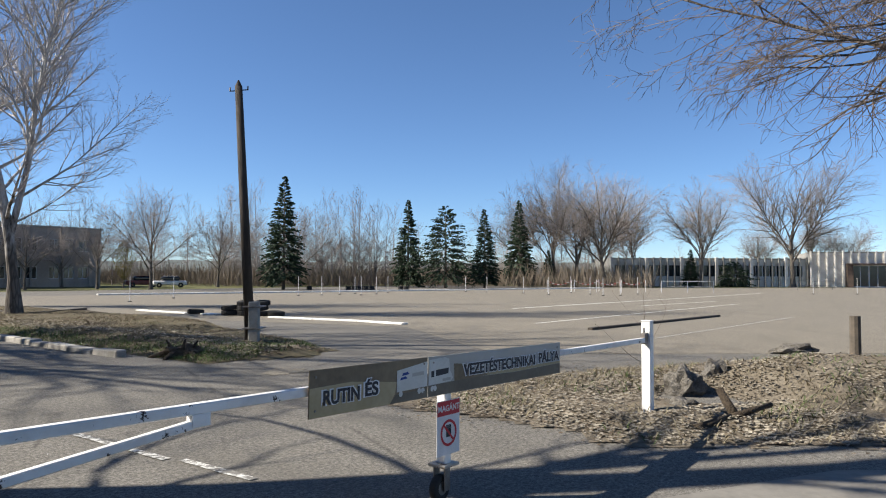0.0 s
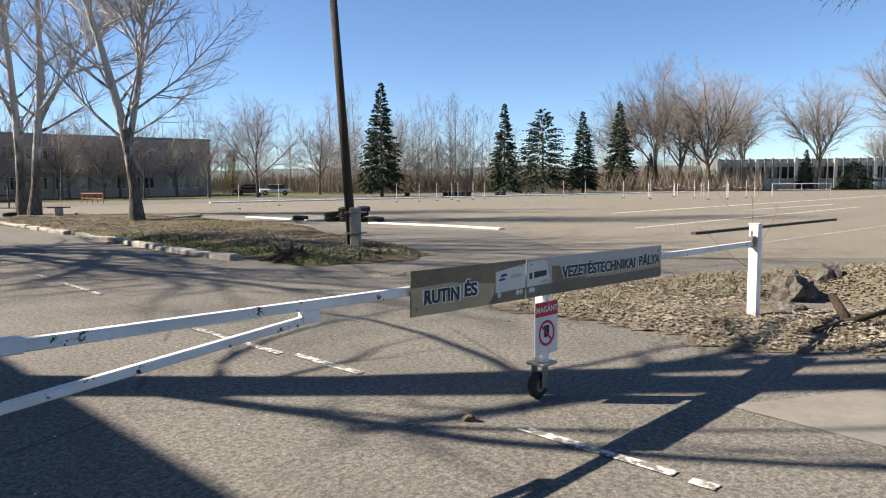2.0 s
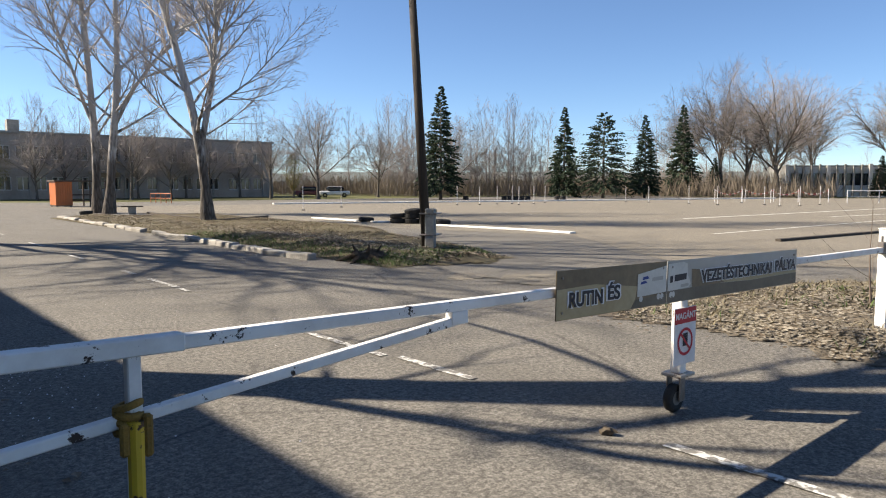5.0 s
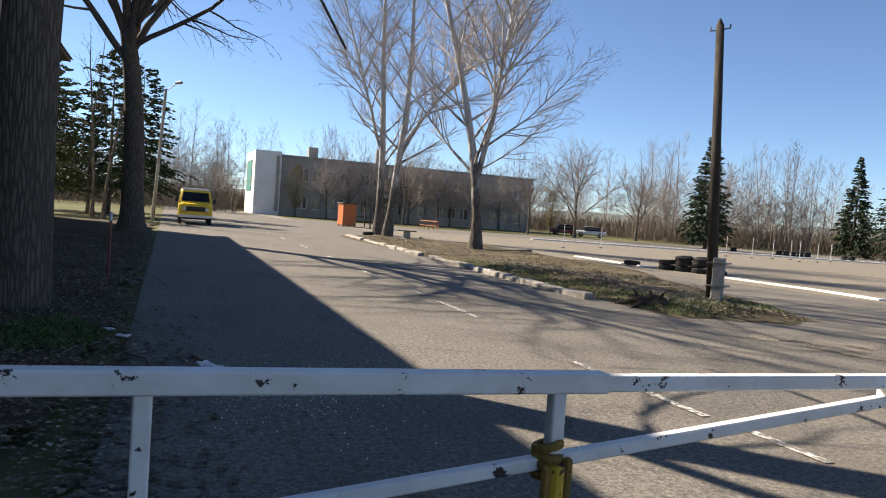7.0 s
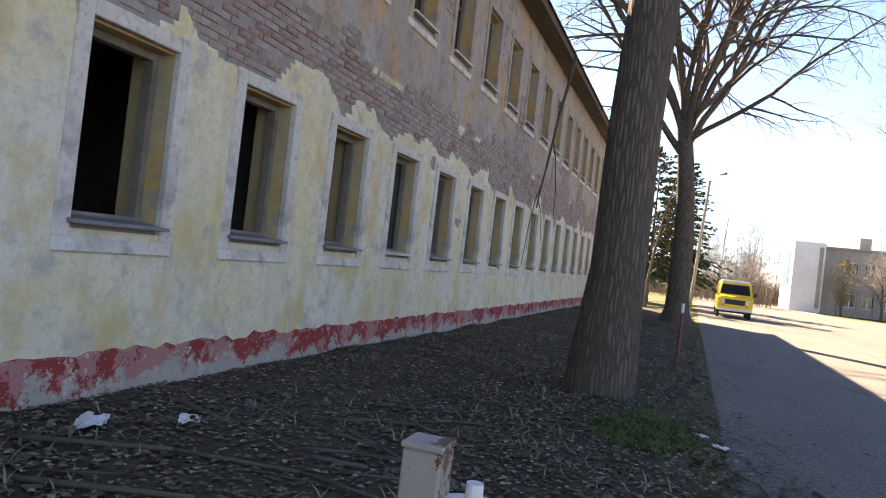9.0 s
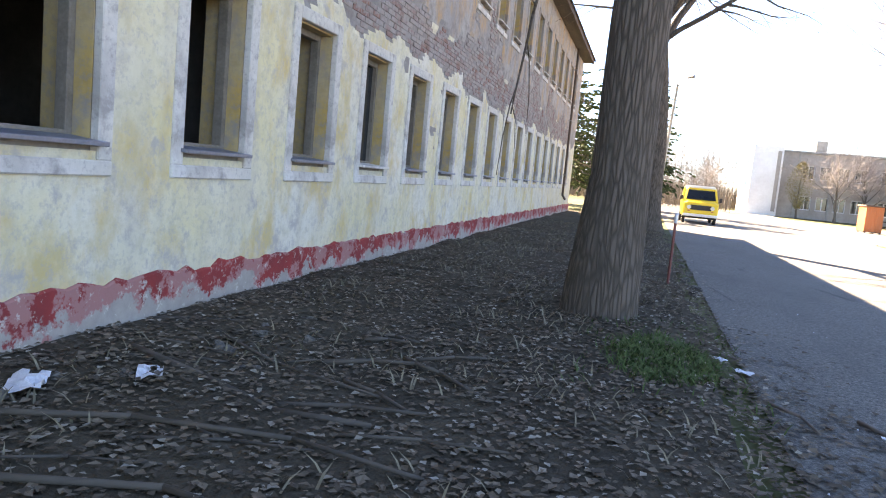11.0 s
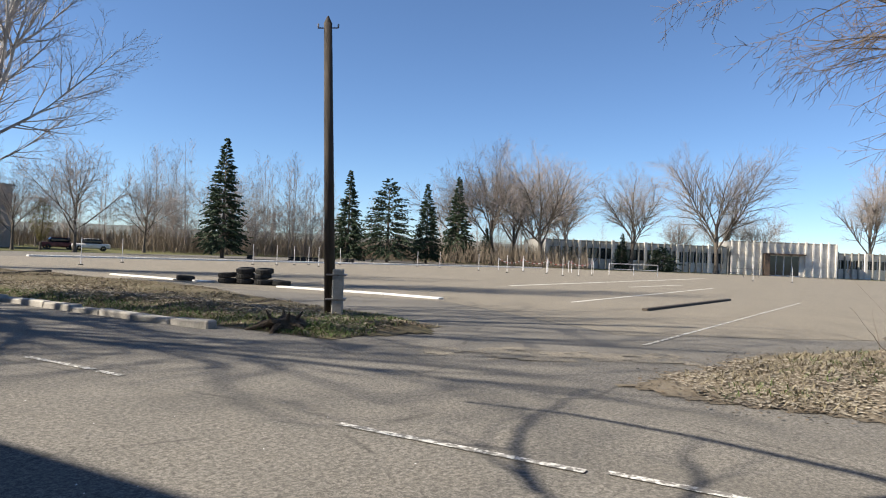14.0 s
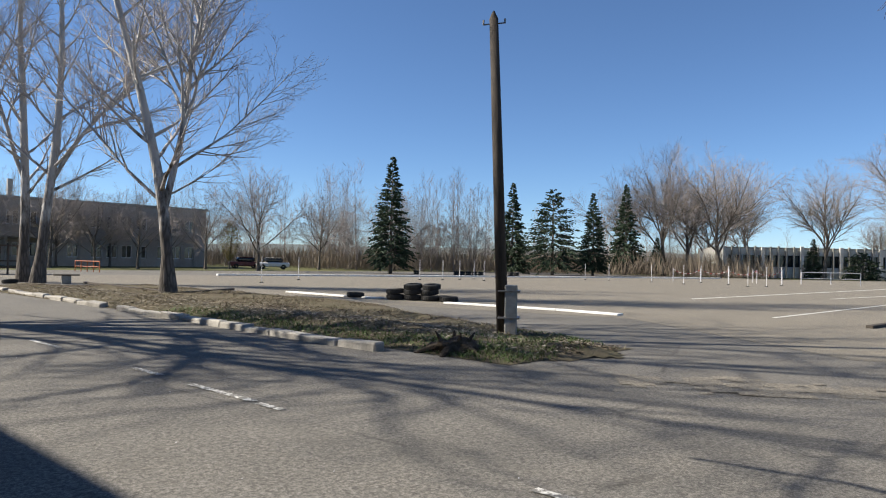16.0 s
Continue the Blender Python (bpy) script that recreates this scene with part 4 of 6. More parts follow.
def gate_sign():
    """The long printed panel that is bolted to the gate's rail; its face looks back down the road."""
    # local x along the panel, local y up, local z out of the face
    x = (P(1, 0) - P(0, 0))
    z = -(P(0, 1) - P(0, 0))
    o = P(8.52, -5.27 - 0.052, 0.957)
    y = Vector((0, 0, 1))
    tilt = Matrix(((x.x, y.x, z.x, o.x), (x.y, y.y, z.y, o.y), (x.z, y.z, z.z, o.z), (0, 0, 0, 1))) @ pose(0, 0, 0, 0, 0, -1.05)
    s = empty("gate_sign", tilt, "long printed advertising panel bolted to the white gate", "sign")
    L, H, B = 3.12, 0.143, 1.13
    part("panel", boxed(0, B - 0.003, -H, H, -0.006, 0.0, 0.001), MAT["signback"], s)
    part("panel", boxed(B + 0.003, L, -H, H, -0.006, 0.0, 0.001), MAT["signgrey"], s)

    def poly(name, pts, mat, z=0.002, label=""):
        bm = bmesh.new()
        bm.faces.new([bm.verts.new((px, py, z)) for px, py in pts])
        return part(name, bm, mat, s, label)

    poly("print_ground", [(0.003, -H + 0.003), (0.72, -H + 0.003), (0.77, -0.08), (0.79, 0.0), (0.6, 0.02), (0.35, 0.045), (0.003, 0.035)], MAT["signsand"])
    poly("print_road", [(0.72, -H + 0.003), (B - 0.004, -H + 0.003), (B - 0.004, -0.075), (0.78, -0.085)], MAT["signroad"], 0.0024)
    poly("print_road", [(B + 0.004, -H + 0.003), (L - 0.003, -H + 0.003), (L - 0.003, -0.05), (2.3, -0.062), (1.75, -0.05), (B + 0.004, -0.06)], MAT["signroad"])
    poly("print_verge", [(1.75, -0.048), (2.3, -0.06), (L - 0.003, -0.048), (L - 0.003, -0.028), (2.2, -0.03), (1.7, -0.02)], MAT["signsand"], 0.0022)
    poly("print_hill", [(1.45, -0.055), (1.9, -0.05), (1.78, 0.0), (1.55, 0.065), (1.44, 0.075)], MAT["signback"], 0.0025)
    poly("print_trailer", [(0.79, -0.07), (1.12, -0.06), (1.12, 0.115), (0.79, 0.075)], MAT["signtruck"], 0.003)
    poly("print_cab", [(1.14, -0.06), (1.40, -0.05), (1.43, -0.03), (1.415, 0.0), (1.39, 0.03), (1.38, 0.115), (1.33, 0.13), (1.14, 0.122)], MAT["signtruck"], 0.003)
    poly("print_windscreen", [(1.22, 0.0), (1.37, 0.008), (1.375, 0.05), (1.22, 0.045)], MAT["ink"], 0.0036)
    poly("print_side_window", [(1.165, -0.005), (1.2, -0.003), (1.2, 0.042), (1.165, 0.04)], MAT["ink"], 0.0036)
    poly("print_bumper", [(1.30, -0.045), (1.40, -0.04), (1.4, -0.02), (1.3, -0.024)], MAT["signgrey"], 0.0036)
    for a in (0.83, 1.03, 1.07, 1.18, 1.21):
        bm = bmesh.new()
        bmesh.ops.create_circle(bm, cap_ends=True, segments=14, radius=0.02, matrix=pose(a, -0.085, 0.004))
        part("print_wheel", bm, MAT["signtruck"], s)
    poly("print_mark", [(0.84, 0.035), (0.92, 0.042), (0.90, 0.06), (0.85, 0.054)], MAT["blue"], 0.0036)
    poly("print_mark", [(0.82, 0.008), (0.90, 0.014), (0.88, 0.03), (0.83, 0.025)], MAT["blue"], 0.0036)
    poly("print_bar", [(0.95, 0.02), (1.08, 0.025), (1.08, 0.05), (0.95, 0.045)], MAT["signgrey"], 0.0036)
    for body, x0, x1, cy, size in (("RUTIN", 0.11, 0.425, -0.035, 0.118), ("ÉS", 0.475, 0.60, -0.022, 0.118), ("VEZETÉSTECHNIKAI", 1.56, 2.65, 0.012, 0.118), ("PÁLYA", 2.71, 3.09, 0.02, 0.118)):
        text_object("lettering_edge", body, size, pose((x0 + x1) / 2, cy, 0.0045), MAT["halo"], s, bold=0.010, span=x1 - x0 + 0.03)
        text_object("lettering", body, size, pose((x0 + x1) / 2, cy, 0.007), MAT["ink"], s, bold=0.004, span=x1 - x0)
    for px in (0.05, 1.08, 1.19, 3.06):
        for py in (-0.1, 0.1):
            part("bolt", rodded((px, py, 0.0), (px, py, 0.006), 0.008, None, 8), MAT["steel"], s)
    # small warning plate on the wheel leg
    o2 = P(9.89, -5.27 - 0.058, 0.545)
    m2 = Matrix(((x.x, 0, z.x, o2.x), (x.y, 0, z.y, o2.y), (0, 1, 0, o2.z), (0, 0, 0, 1)))
    w = empty("warning_sign", m2, "small red and white private-area plate on the gate leg", "sign")
    part("plate", boxed(-0.14, 0.14, -0.20, 0.20, -0.004, 0.0, 0.001), MAT["signwhite"], w)
    part("red_band", boxed(-0.135, 0.135, 0.09, 0.195, 0.0, 0.0025), MAT["signred"], w)
    text_object("lettering", "MAGÁNT", 0.062, pose(0, 0.14, 0.0035), MAT["signwhite"], w, bold=0.001)
    bm = bmesh.new()
    n = 32
    ring = [[bm.verts.new((r * math.cos(6.2832 * i / n), -0.04 + r * math.sin(6.2832 * i / n), 0.003)) for i in range(n)] for r in (0.078, 0.098)]
    for i in range(n):
        bm.faces.new((ring[0][i], ring[0][(i + 1) % n], ring[1][(i + 1) % n], ring[1][i]))
    part("prohibition_ring", bm, MAT["signred"], w)
    part("ring_bar", box(bmesh.new(), -0.085, 0.085, -0.008, 0.008, 0.0030, 0.0050, 0, pose(0, -0.04, 0, 0, 0, -45)), MAT["signred"], w)
    bm = bmesh.new()
    box(bm, -0.03, 0.03, -0.07, -0.015, 0.0015, 0.0028)
    for i in range(4):
        box(bm, -0.03 + 0.016 * i, -0.018 + 0.016 * i, -0.015, 0.02, 0.0015, 0.0028)
    part("symbol", bm, MAT["ink"], w)


gate_sign()


def hinge_post():
    o = empty("hinge_post", SITE @ Matrix.Translation((3.87, -5.27, 0)), "rust-streaked square steel hinge post with round plate", "post")
    part("post", boxed(-0.034, 0.034, -0.034, 0.034, -0.1, 1.172, 0.004), MAT["rustpost"], o)
    part("cap", boxed(-0.037, 0.037, -0.037, 0.037, 1.172, 1.183, 0.003), MAT["rustpost"], o)
    part("angle_iron", boxed(-0.062, -0.041, -0.035, 0.035, -0.1, 1.04, 0.003), MAT["rustpost"], o)
    part("hinge_plate", rodded((0.085, -0.02, 1.080), (0.085, -0.02, 1.094), 0.072, None, 22), MAT["gate"], o)
    part("hinge_pin", rodded((0.09, -0.02, 1.094), (0.09, -0.02, 1.136), 0.016, 0.014, 12), MAT["gate"], o)
    part("washer", rodded((0.09, -0.02, 1.0945), (0.09, -0.02, 1.100), 0.026, None, 14), MAT["steel"], o)


hinge_post()


def latch_post():
    o = empty("latch_post", SITE @ Matrix.Translation((13.95, -5.27, 0)), "white painted square steel post beside dry grass", "post")
    part("post", boxed(-0.055, 0.055, -0.055, 0.055, -0.1, 1.12, 0.006), MAT["postwhite"], o)
    part("cap", boxed(-0.06, 0.06, -0.06, 0.06, 1.12, 1.132, 0.003), MAT["postwhite"], o)
    part("latch", boxed(-0.15, -0.055, -0.03, 0.03, 0.86, 0.99, 0.005), MAT["steel"], o)
    part("bolt", rodded((-0.11, 0, 0.99), (-0.11, 0, 1.05), 0.012, None, 8), MAT["steel"], o)


latch_post()


# ---- poles, posts and clutter beside the road ----
def utility_pole():
    o = empty("utility_pole", Matrix.Translation((-4.98, 17.95, 0)), "tall dark tarred wooden pole strapped to a concrete stub", "pole")
    part("mast", rodded((-0.09, 0.0, -0.1), (-0.37, -0.27, 6.05), 0.12, 0.085, 14), MAT["pole"], o, smooth=True)
    part("tip", rodded((-0.37, -0.27, 6.05), (-0.375, -0.275, 6.2), 0.085, 0.015, 14), MAT["pole"], o)
    part("crossbar", rodded((-0.57, -0.3, 5.93), (-0.15, -0.24, 5.98), 0.014, None, 6), MAT["steel"], o)
    part("insulator_hook", rodded((-0.56, -0.3, 5.93), (-0.56, -0.3, 6.02), 0.018, None, 8), MAT["steel"], o)
    part("insulator_hook", rodded((-0.16, -0.24, 5.98), (-0.16, -0.24, 6.06), 0.018, None, 8), MAT["steel"], o)
    stub = bmesh.new()
    box(stub, -0.06, 0.17, -0.33, -0.13, -0.2, 1.035, 0.02)
    part("concrete_stub", stub, MAT["concrete"], o, "square weathered concrete stub")
    for z in (0.4, 0.9):
        part("strap", boxed(-0.19, 0.22, -0.34, 0.2, z, z + 0.03, 0.005), MAT["steel"], o)


utility_pole()


def lumpy(seed, sx, sy, sz, amount=0.3, sub=3):
    bm = bmesh.new()
    bmesh.ops.create_icosphere(bm, subdivisions=sub, radius=1.0)
    for v in bm.verts:
        k = 1 + amount * (noise.noise(v.co * 1.6 + Vector((seed, 0, 0))) + 0.5 * noise.noise(v.co * 4.1 + Vector((0, seed, 0))))
        v.co = Vector((v.co.x * sx * k, v.co.y * sy * k, v.co.z * sz * k))
    return bm


def stump(name, m, label, s=1.0):
    o = empty(name, m, label, "stump")
    part("core", lumpy(3.1, 0.42 * s, 0.34 * s, 0.26 * s, 0.5), MAT["stump"], o)
    for i in range(6):
        a = i * 1.05 + 0.3
        part("root", rodded((0.2 * s * math.cos(a), 0.2 * s * math.sin(a), 0.14 * s), (0.62 * s * math.cos(a), 0.55 * s * math.sin(a), -0.03), 0.09 * s, 0.03, 7), MAT["stump"], o)
    for i in range(4):
        a = i * 1.7
        part("splinter", rodded((0.15 * s * math.cos(a), 0.15 * s * math.sin(a), 0.1), (0.3 * s * math.cos(a), 0.22 * s * math.sin(a), 0.4 * s), 0.07 * s, 0.01, 5), MAT["stump"], o)
    return o


stump("tree_stump", Matrix.Translation(P(14.0, 4.4, 0.02)) @ Matrix.Diagonal((1.05, 1.05, 0.8, 1)), "dark rotten tree stump on the grassy island")


def tyre(m, label="old black car tyre", group="old tyres"):
    o = empty("tyre", m, label, "tyre", group)
    part("carcass", torus(bmesh.new(), pose(0, 0, 0.1), 0.23, 0.095, 24, 10, 1.05), MAT["rubber"], o, smooth=True)
    bm = bmesh.new()
    for i in range(24):
        a = 2 * math.pi * i / 24
        box(bm, 0.315, 0.335, -0.018, 0.018, 0.03, 0.17, 0.0, pose(0, 0, 0, 0, 0, math.degrees(a)))
    part("tread", bm, MAT["rubber"], o)
    return o


first_tyre = None
for n, u, lv in ((23.6, 15.9, 0), (23.6, 15.9, 1), (23.9, 15.3, 0), (23.9, 15.3, 1), (23.9, 15.3, 2), (24.1, 14.6, 0), (24.2, 14.75, 1), (24.25, 14.7, 2), (24.3, 13.9, 0), (24.5, 14.3, 0), (23.3, 17.8, -1), (16.2, 33.8, -1)):
    m = Matrix.Translation(P(n, u, max(lv, 0) * 0.2 + (0.01 if lv >= 0 else 0.0))) @ pose(0, 0, 0, 4 * (lv % 2), 3 * lv, 40 * n)
    if first_tyre is None:
        first_tyre = tyre(m, "old black car tyre piled on the lot")
    else:
        c = copy_thing(first_tyre, m)
        if lv < 0:
            tagged(c, "old black car tyre lying on its own", group="")


def plank(name, a, b, w, h, label, mat="darkwood", z=0.0, cat="plank"):
    o = part(name, bar(bmesh.new(), (*a, z + h / 2), (*b, z + h / 2), w, h, 0.01), MAT[mat])
    return tagged(o, label, cat)


plank("timber_beam", (3.72, 23.3), (10.2, 31.0), 0.18, 0.08, "long dark timber beam lying on the lot")
plank("timber_beam", w2(19.0, 32.5), w2(18.3, 23.2), 0.14, 0.1, "dark edging timber beside the pale tree", z=0.02)
plank("timber_beam", w2(18.6, 22.0), w2(21.8, 24.0), 0.14, 0.1, "dark edging timber beside the pale tree", z=0.02)
for a, b in ((w2(23.6, 13.4), w2(23.85, 11.2)), (w2(23.85, 11.15), w2(24.1, 9.2)), (w2(24.1, 9.15), w2(24.0, 7.0)), (w2(23.3, 17.3), w2(23.4, 16.4)), (w2(23.2, 22.0), w2(23.2, 18.2))):
    plank("border_stone", a, b, 0.3, 0.06, "low whitewashed border stone at the lot's edge", "whitestone", cat="kerb")


def bench(m):
    o = empty("bench", m, "low dark bench beside the twin trees", "bench")
    part("seat", boxed(-0.55, 0.55, -0.18, 0.18, 0.4, 0.46, 0.01), MAT["darkwood"], o)
    part("leg", boxed(-0.2, 0.2, -0.12, 0.12, 0, 0.4, 0.02), MAT["concrete"], o)


bench(Matrix.Translation(P(18.2, 32.6)) @ pose(0, 0, 0, 0, 0, 40))


def board(bm, m, pts, w, h):
    for a, b in pts:
        bar(bm, a, b, w, h, 0.004)
    return bm


def kiosk():
    o = empty("kiosk", SITE @ Matrix.Translation((18.2, 49.5, 0)), "small orange-brown wooden kiosk with flat roof and open shelter", "kiosk")
    part("floor", boxed(0, 1.1, -0.3, 1.5, 0.08, 0.16, 0.01), MAT["darkwood"], o)
    for i in range(7):
        part("cladding_board", boxed(0.0 + i * 0.157, 0.15 + i * 0.157, -0.33, -0.30, 0.12, 1.82, 0.004), MAT["orange"], o)
    part("side_wall", boxed(0.0, 0.04, -0.3, 1.5, 0.12, 1.82, 0.005), MAT["orange"], o)
    part("side_wall", boxed(1.06, 1.1, -0.3, 1.5, 0.12, 1.82, 0.005), MAT["redpaint"], o)
    part("back_wall", boxed(0.04, 1.06, 1.46, 1.5, 0.12, 1.82, 0.005), MAT["orange"], o)
    part("roof", boxed(-0.1, 3.6, -0.5, 1.7, 1.83, 1.92, 0.01), MAT["roof"], o)
    for x, y in ((2.3, -0.3), (2.3, 1.5), (3.4, -0.3), (3.4, 1.5)):
        part("post", boxed(x - 0.05, x + 0.05, y - 0.05, y + 0.05, 0, 1.83, 0.005), MAT["roof"], o)
    part("rail", boxed(1.1, 3.4, 1.46, 1.5, 0.8, 0.9, 0.004), MAT["roof"], o)
    part("rail", boxed(1.1, 3.4, 1.46, 1.5, 0.35, 0.45, 0.004), MAT["roof"], o)
    for x, y in ((0.1, -0.2), (1.0, -0.2), (0.1, 1.4), (1.0, 1.4)):
        part("foot", boxed(x - 0.06, x + 0.06, y - 0.06, y + 0.06, 0, 0.09), MAT["concrete"], o)


kiosk()


def rail_frame(m, label, mat, w=2.0, h=0.8, posts=4):
    o = empty("railing", m, label, "railing", "lot railings")
    part("top_bar", rodded((0, 0, h), (w, 0, h), 0.03, None, 8), mat, o)
    part("middle_bar", rodded((0, 0, h * 0.5), (w, 0, h * 0.5), 0.025, None, 8), mat, o)
    for i in range(posts):
        x = w * i / (posts - 1)
        part("post", rodded((x, 0, 0), (x, 0, h), 0.035, None, 8), mat, o)
    return o


rail_frame(SITE @ pose(28.4, 54.5, 0, 0, 0, 100), "red and white low railing at the lot's edge", MAT["orange"], 3.4, 0.85, 5)
rail_frame(pose(19.0, 73, 0, 0, 0, 10), "thin white railing frame on the lot", MAT["signwhite"], 5.5, 1.1, 3)
rail_frame(pose(38.5, 87, 0, 0, 0, 5), "thin white railing frame on the lot", MAT["steel"], 4.2, 1.1, 3)


def marker(m, h, label, mat):
    o = empty("marker_post", m, label, "post", "training posts")
    part("pole", rodded((0, 0, 0.04), (0, 0, h), 0.02, 0.018, 8), mat, o)
    part("base", rodded((0, 0, 0), (0, 0, 0.06), 0.12, 0.1, 12), MAT["rubber"], o)
    return o


post0 = None
cam0 = Vector((-0.08, 1.41, 0))
for az, dist, h in ((-25.6, 46, 1.5), (-22.6, 52, 1.5), (-11.6, 58, 1.6), (-10.2, 60, 1.55), (-9.0, 62, 1.5), (-8.5, 58, 1.55), (-7.3, 61, 1.6), (-6.4, 66, 1.5), (4.4, 66, 1.6), (6.4, 62, 1.7), (9.6, 64, 1.6),
                    (10.6, 60, 1.5), (11.9, 61, 1.5), (25.3, 74, 1.4), (28.0, 76, 1.4), (-0.2, 70, 1.5), (1.5, 69, 1.4), (-13.4, 57, 1.5), (13.2, 66, 1.5), (8.1, 70, 1.4)):
    a = radians(az)
    m = Matrix.Translation(cam0 + Vector((math.sin(a), math.cos(a), 0)) * dist + Vector((0, 0, 0.006)))
    if post0 is None:
        post0 = marker(m, 1.5, "slim white training post standing on the lot", MAT["signwhite"])
    else:
        copy_thing(post0, m)


def chain_barrier(a, b, label):
    """A red and white chain hung between two posts."""
    o = empty("chain_barrier", Matrix.Translation((*a, 0)), label, "barrier", "chain barriers")
    d = Vector((b[0] - a[0], b[1] - a[1], 0))
    n = 10
    for i in range(n):
        f0, f1 = i / n, (i + 1) / n
        z = [1.15 - 1.6 * f * (1 - f) for f in (f0, f1)]
        part("chain_link", rodded(d * f0 + Vector((0, 0, z[0])), d * f1 + Vector((0, 0, z[1])), 0.016, None, 6), MAT["signred"] if i % 2 else MAT["signwhite"], o)
    for p in (Vector(), d):
        part("post", rodded(p, p + Vector((0, 0, 1.25)), 0.025, None, 8), MAT["signwhite"], o)


for i, az in enumerate((6.2, 8.3, 10.0, 11.8)):
    a, b = radians(az), radians(az + 1.9)
    d = 72 + (i % 2) * 3
    chain_barrier((math.sin(a) * d, 1.4 + math.cos(a) * d), (math.sin(b) * d, 1.4 + math.cos(b) * d), "red and white plastic chain between posts")


def small_post(m, h, r, label, mat, square=False):
    o = part("bollard", rodded((0, 0, -0.1), (0, 0, h), r, r * 0.95, 10), mat)
    o.matrix_world = m
    return tagged(o, label, "post")


small_post(Matrix.Translation((8.0, 16.4, 0.05)), 0.8, 0.11, "short grey weathered wooden post in dry grass", MAT["wood"])
red = empty("red_marker_post", Matrix.Translation(P(4.17, 5.55, 0.03)), "thin red painted steel stake with pale tip", "post")
part("stake", boxed(-0.016, 0.016, -0.016, 0.016, -0.1, 1.0, 0.003), MAT["redpaint"], red)
part("tip", boxed(-0.02, 0.02, -0.02, 0.02, 1.0, 1.15, 0.003), MAT["signwhite"], red, "pale painted tip")


def lying_branch(pts, r, label, mat):
    bm = bmesh.new()
    for i in range(len(pts) - 1):
        k0, k1 = 1 - 0.6 * i / len(pts), 1 - 0.6 * (i + 1) / len(pts)
        rod(bm, pts[i], pts[i + 1], r * k0, r * k1, 8)
    o = part("fallen_branch", bm, mat, smooth=True)
    return tagged(o, label, "branch")


lying_branch([P(0.55, -1.7, 0.12), P(1.3, -2.0, 0.12), P(1.9, -2.25, 0.1), P(2.45, -2.2, 0.1)], 0.03, "fallen bare branch lying on dead leaves", MAT["wood"])
rng = random.Random(515)
for i in range(34):
    n, u, a, l = rng.uniform(0.3, 2.8), rng.uniform(-4.4, -0.2), rng.uniform(-0.7, 0.7), rng.uniform(0.15, 0.45)
    da, db = math.cos(a) * l, math.sin(a) * l
    lying_branch([P(n - da, u - db, 0.1), P(n, u + 0.03, 0.11), P(n + da, u + db, 0.1)], rng.uniform(0.008, 0.02), "broken grey stick lying on dead leaves", MAT["wood"])
for pts, r in (([P(0.5, -3.1, 0.11), P(1.4, -2.75, 0.13), P(2.2, -2.6, 0.12), P(2.9, -2.7, 0.1)], 0.018), ([P(0.8, -1.0, 0.1), P(1.5, -1.5, 0.12), P(2.4, -1.75, 0.1)], 0.014), ([P(1.0, -3.6, 0.1), P(2.0, -3.3, 0.12), P(2.6, -3.35, 0.1)], 0.02)):
    lying_branch(pts, r, "fallen bare branch lying on dead leaves", MAT["wood"])
lying_branch([P(5.3, -0.2, 0.02), P(5.45, -0.55, 0.02), P(5.5, -0.9, 0.02)], 0.018, "small dark twig lying on the asphalt", MAT["twig"])
lying_branch([P(4.7, -0.1, 0.03), P(4.9, -0.35, 0.03), P(4.95, -0.7, 0.03)], 0.014, "small dark twig lying on the asphalt", MAT["twig"])
lying_branch([P(3.7, 1.6, 0.07), P(4.3, 1.35, 0.06), P(4.7, 1.2, 0.04)], 0.014, "small dark twig lying on dead leaves", MAT["twig"])
lying_branch([Vector((2.45, 9.0, 0.05)), Vector((2.95, 9.4, 0.1)), Vector((3.5, 9.65, 0.2))], 0.05, "fallen bare branch lying on dead leaves", MAT["stump"])
lying_branch([Vector((3.05, 9.45, 0.05)), Vector((2.93, 9.7, 0.36))], 0.06, "broken dark root stub in the grass", MAT["stump"])


def rock(m, s, label, seed):
    o = part("rubble_stone", lumpy(seed, *s, 0.6), MAT["stone"])
    o.matrix_world = m
    return tagged(o, label, "stone")


rock(Matrix.Translation((3.05, 11.5, 0.14)), (0.26, 0.2, 0.24), "rough grey rubble block in the grass", 1.0)
rock(Matrix.Translation((3.7, 12.1, 0.22)), (0.17, 0.17, 0.2), "dark rubble block in the grass", 5.0)
rock(Matrix.Translation((2.75, 10.45, 0.04)), (0.2, 0.15, 0.1), "dark rubble block in the grass", 9.0)
rock(Matrix.Translation((7.0, 16.9, 0.1)), (0.45, 0.22, 0.12), "low grey rubble block in the grass", 12.0)


def litter(m, s, seed, label):
    """A crumpled scrap of plastic or paper."""
    rng = random.Random(seed)
    bm = bmesh.new()
    g = [[bm.verts.new(((i - 3) / 3 * s, (j - 2) / 2 * s * 0.6, 0.01 + rng.random() * s * 0.35)) for i in range(7)] for j in range(5)]
    for j in range(4):
        for i in range(6):
            if rng.random() > 0.12:
                bm.faces.new((g[j][i], g[j][i + 1], g[j + 1][i + 1], g[j + 1][i]))
    o = part("litter", bm, MAT["litter"])
    o.matrix_world = m
    return tagged(o, label, "litter")


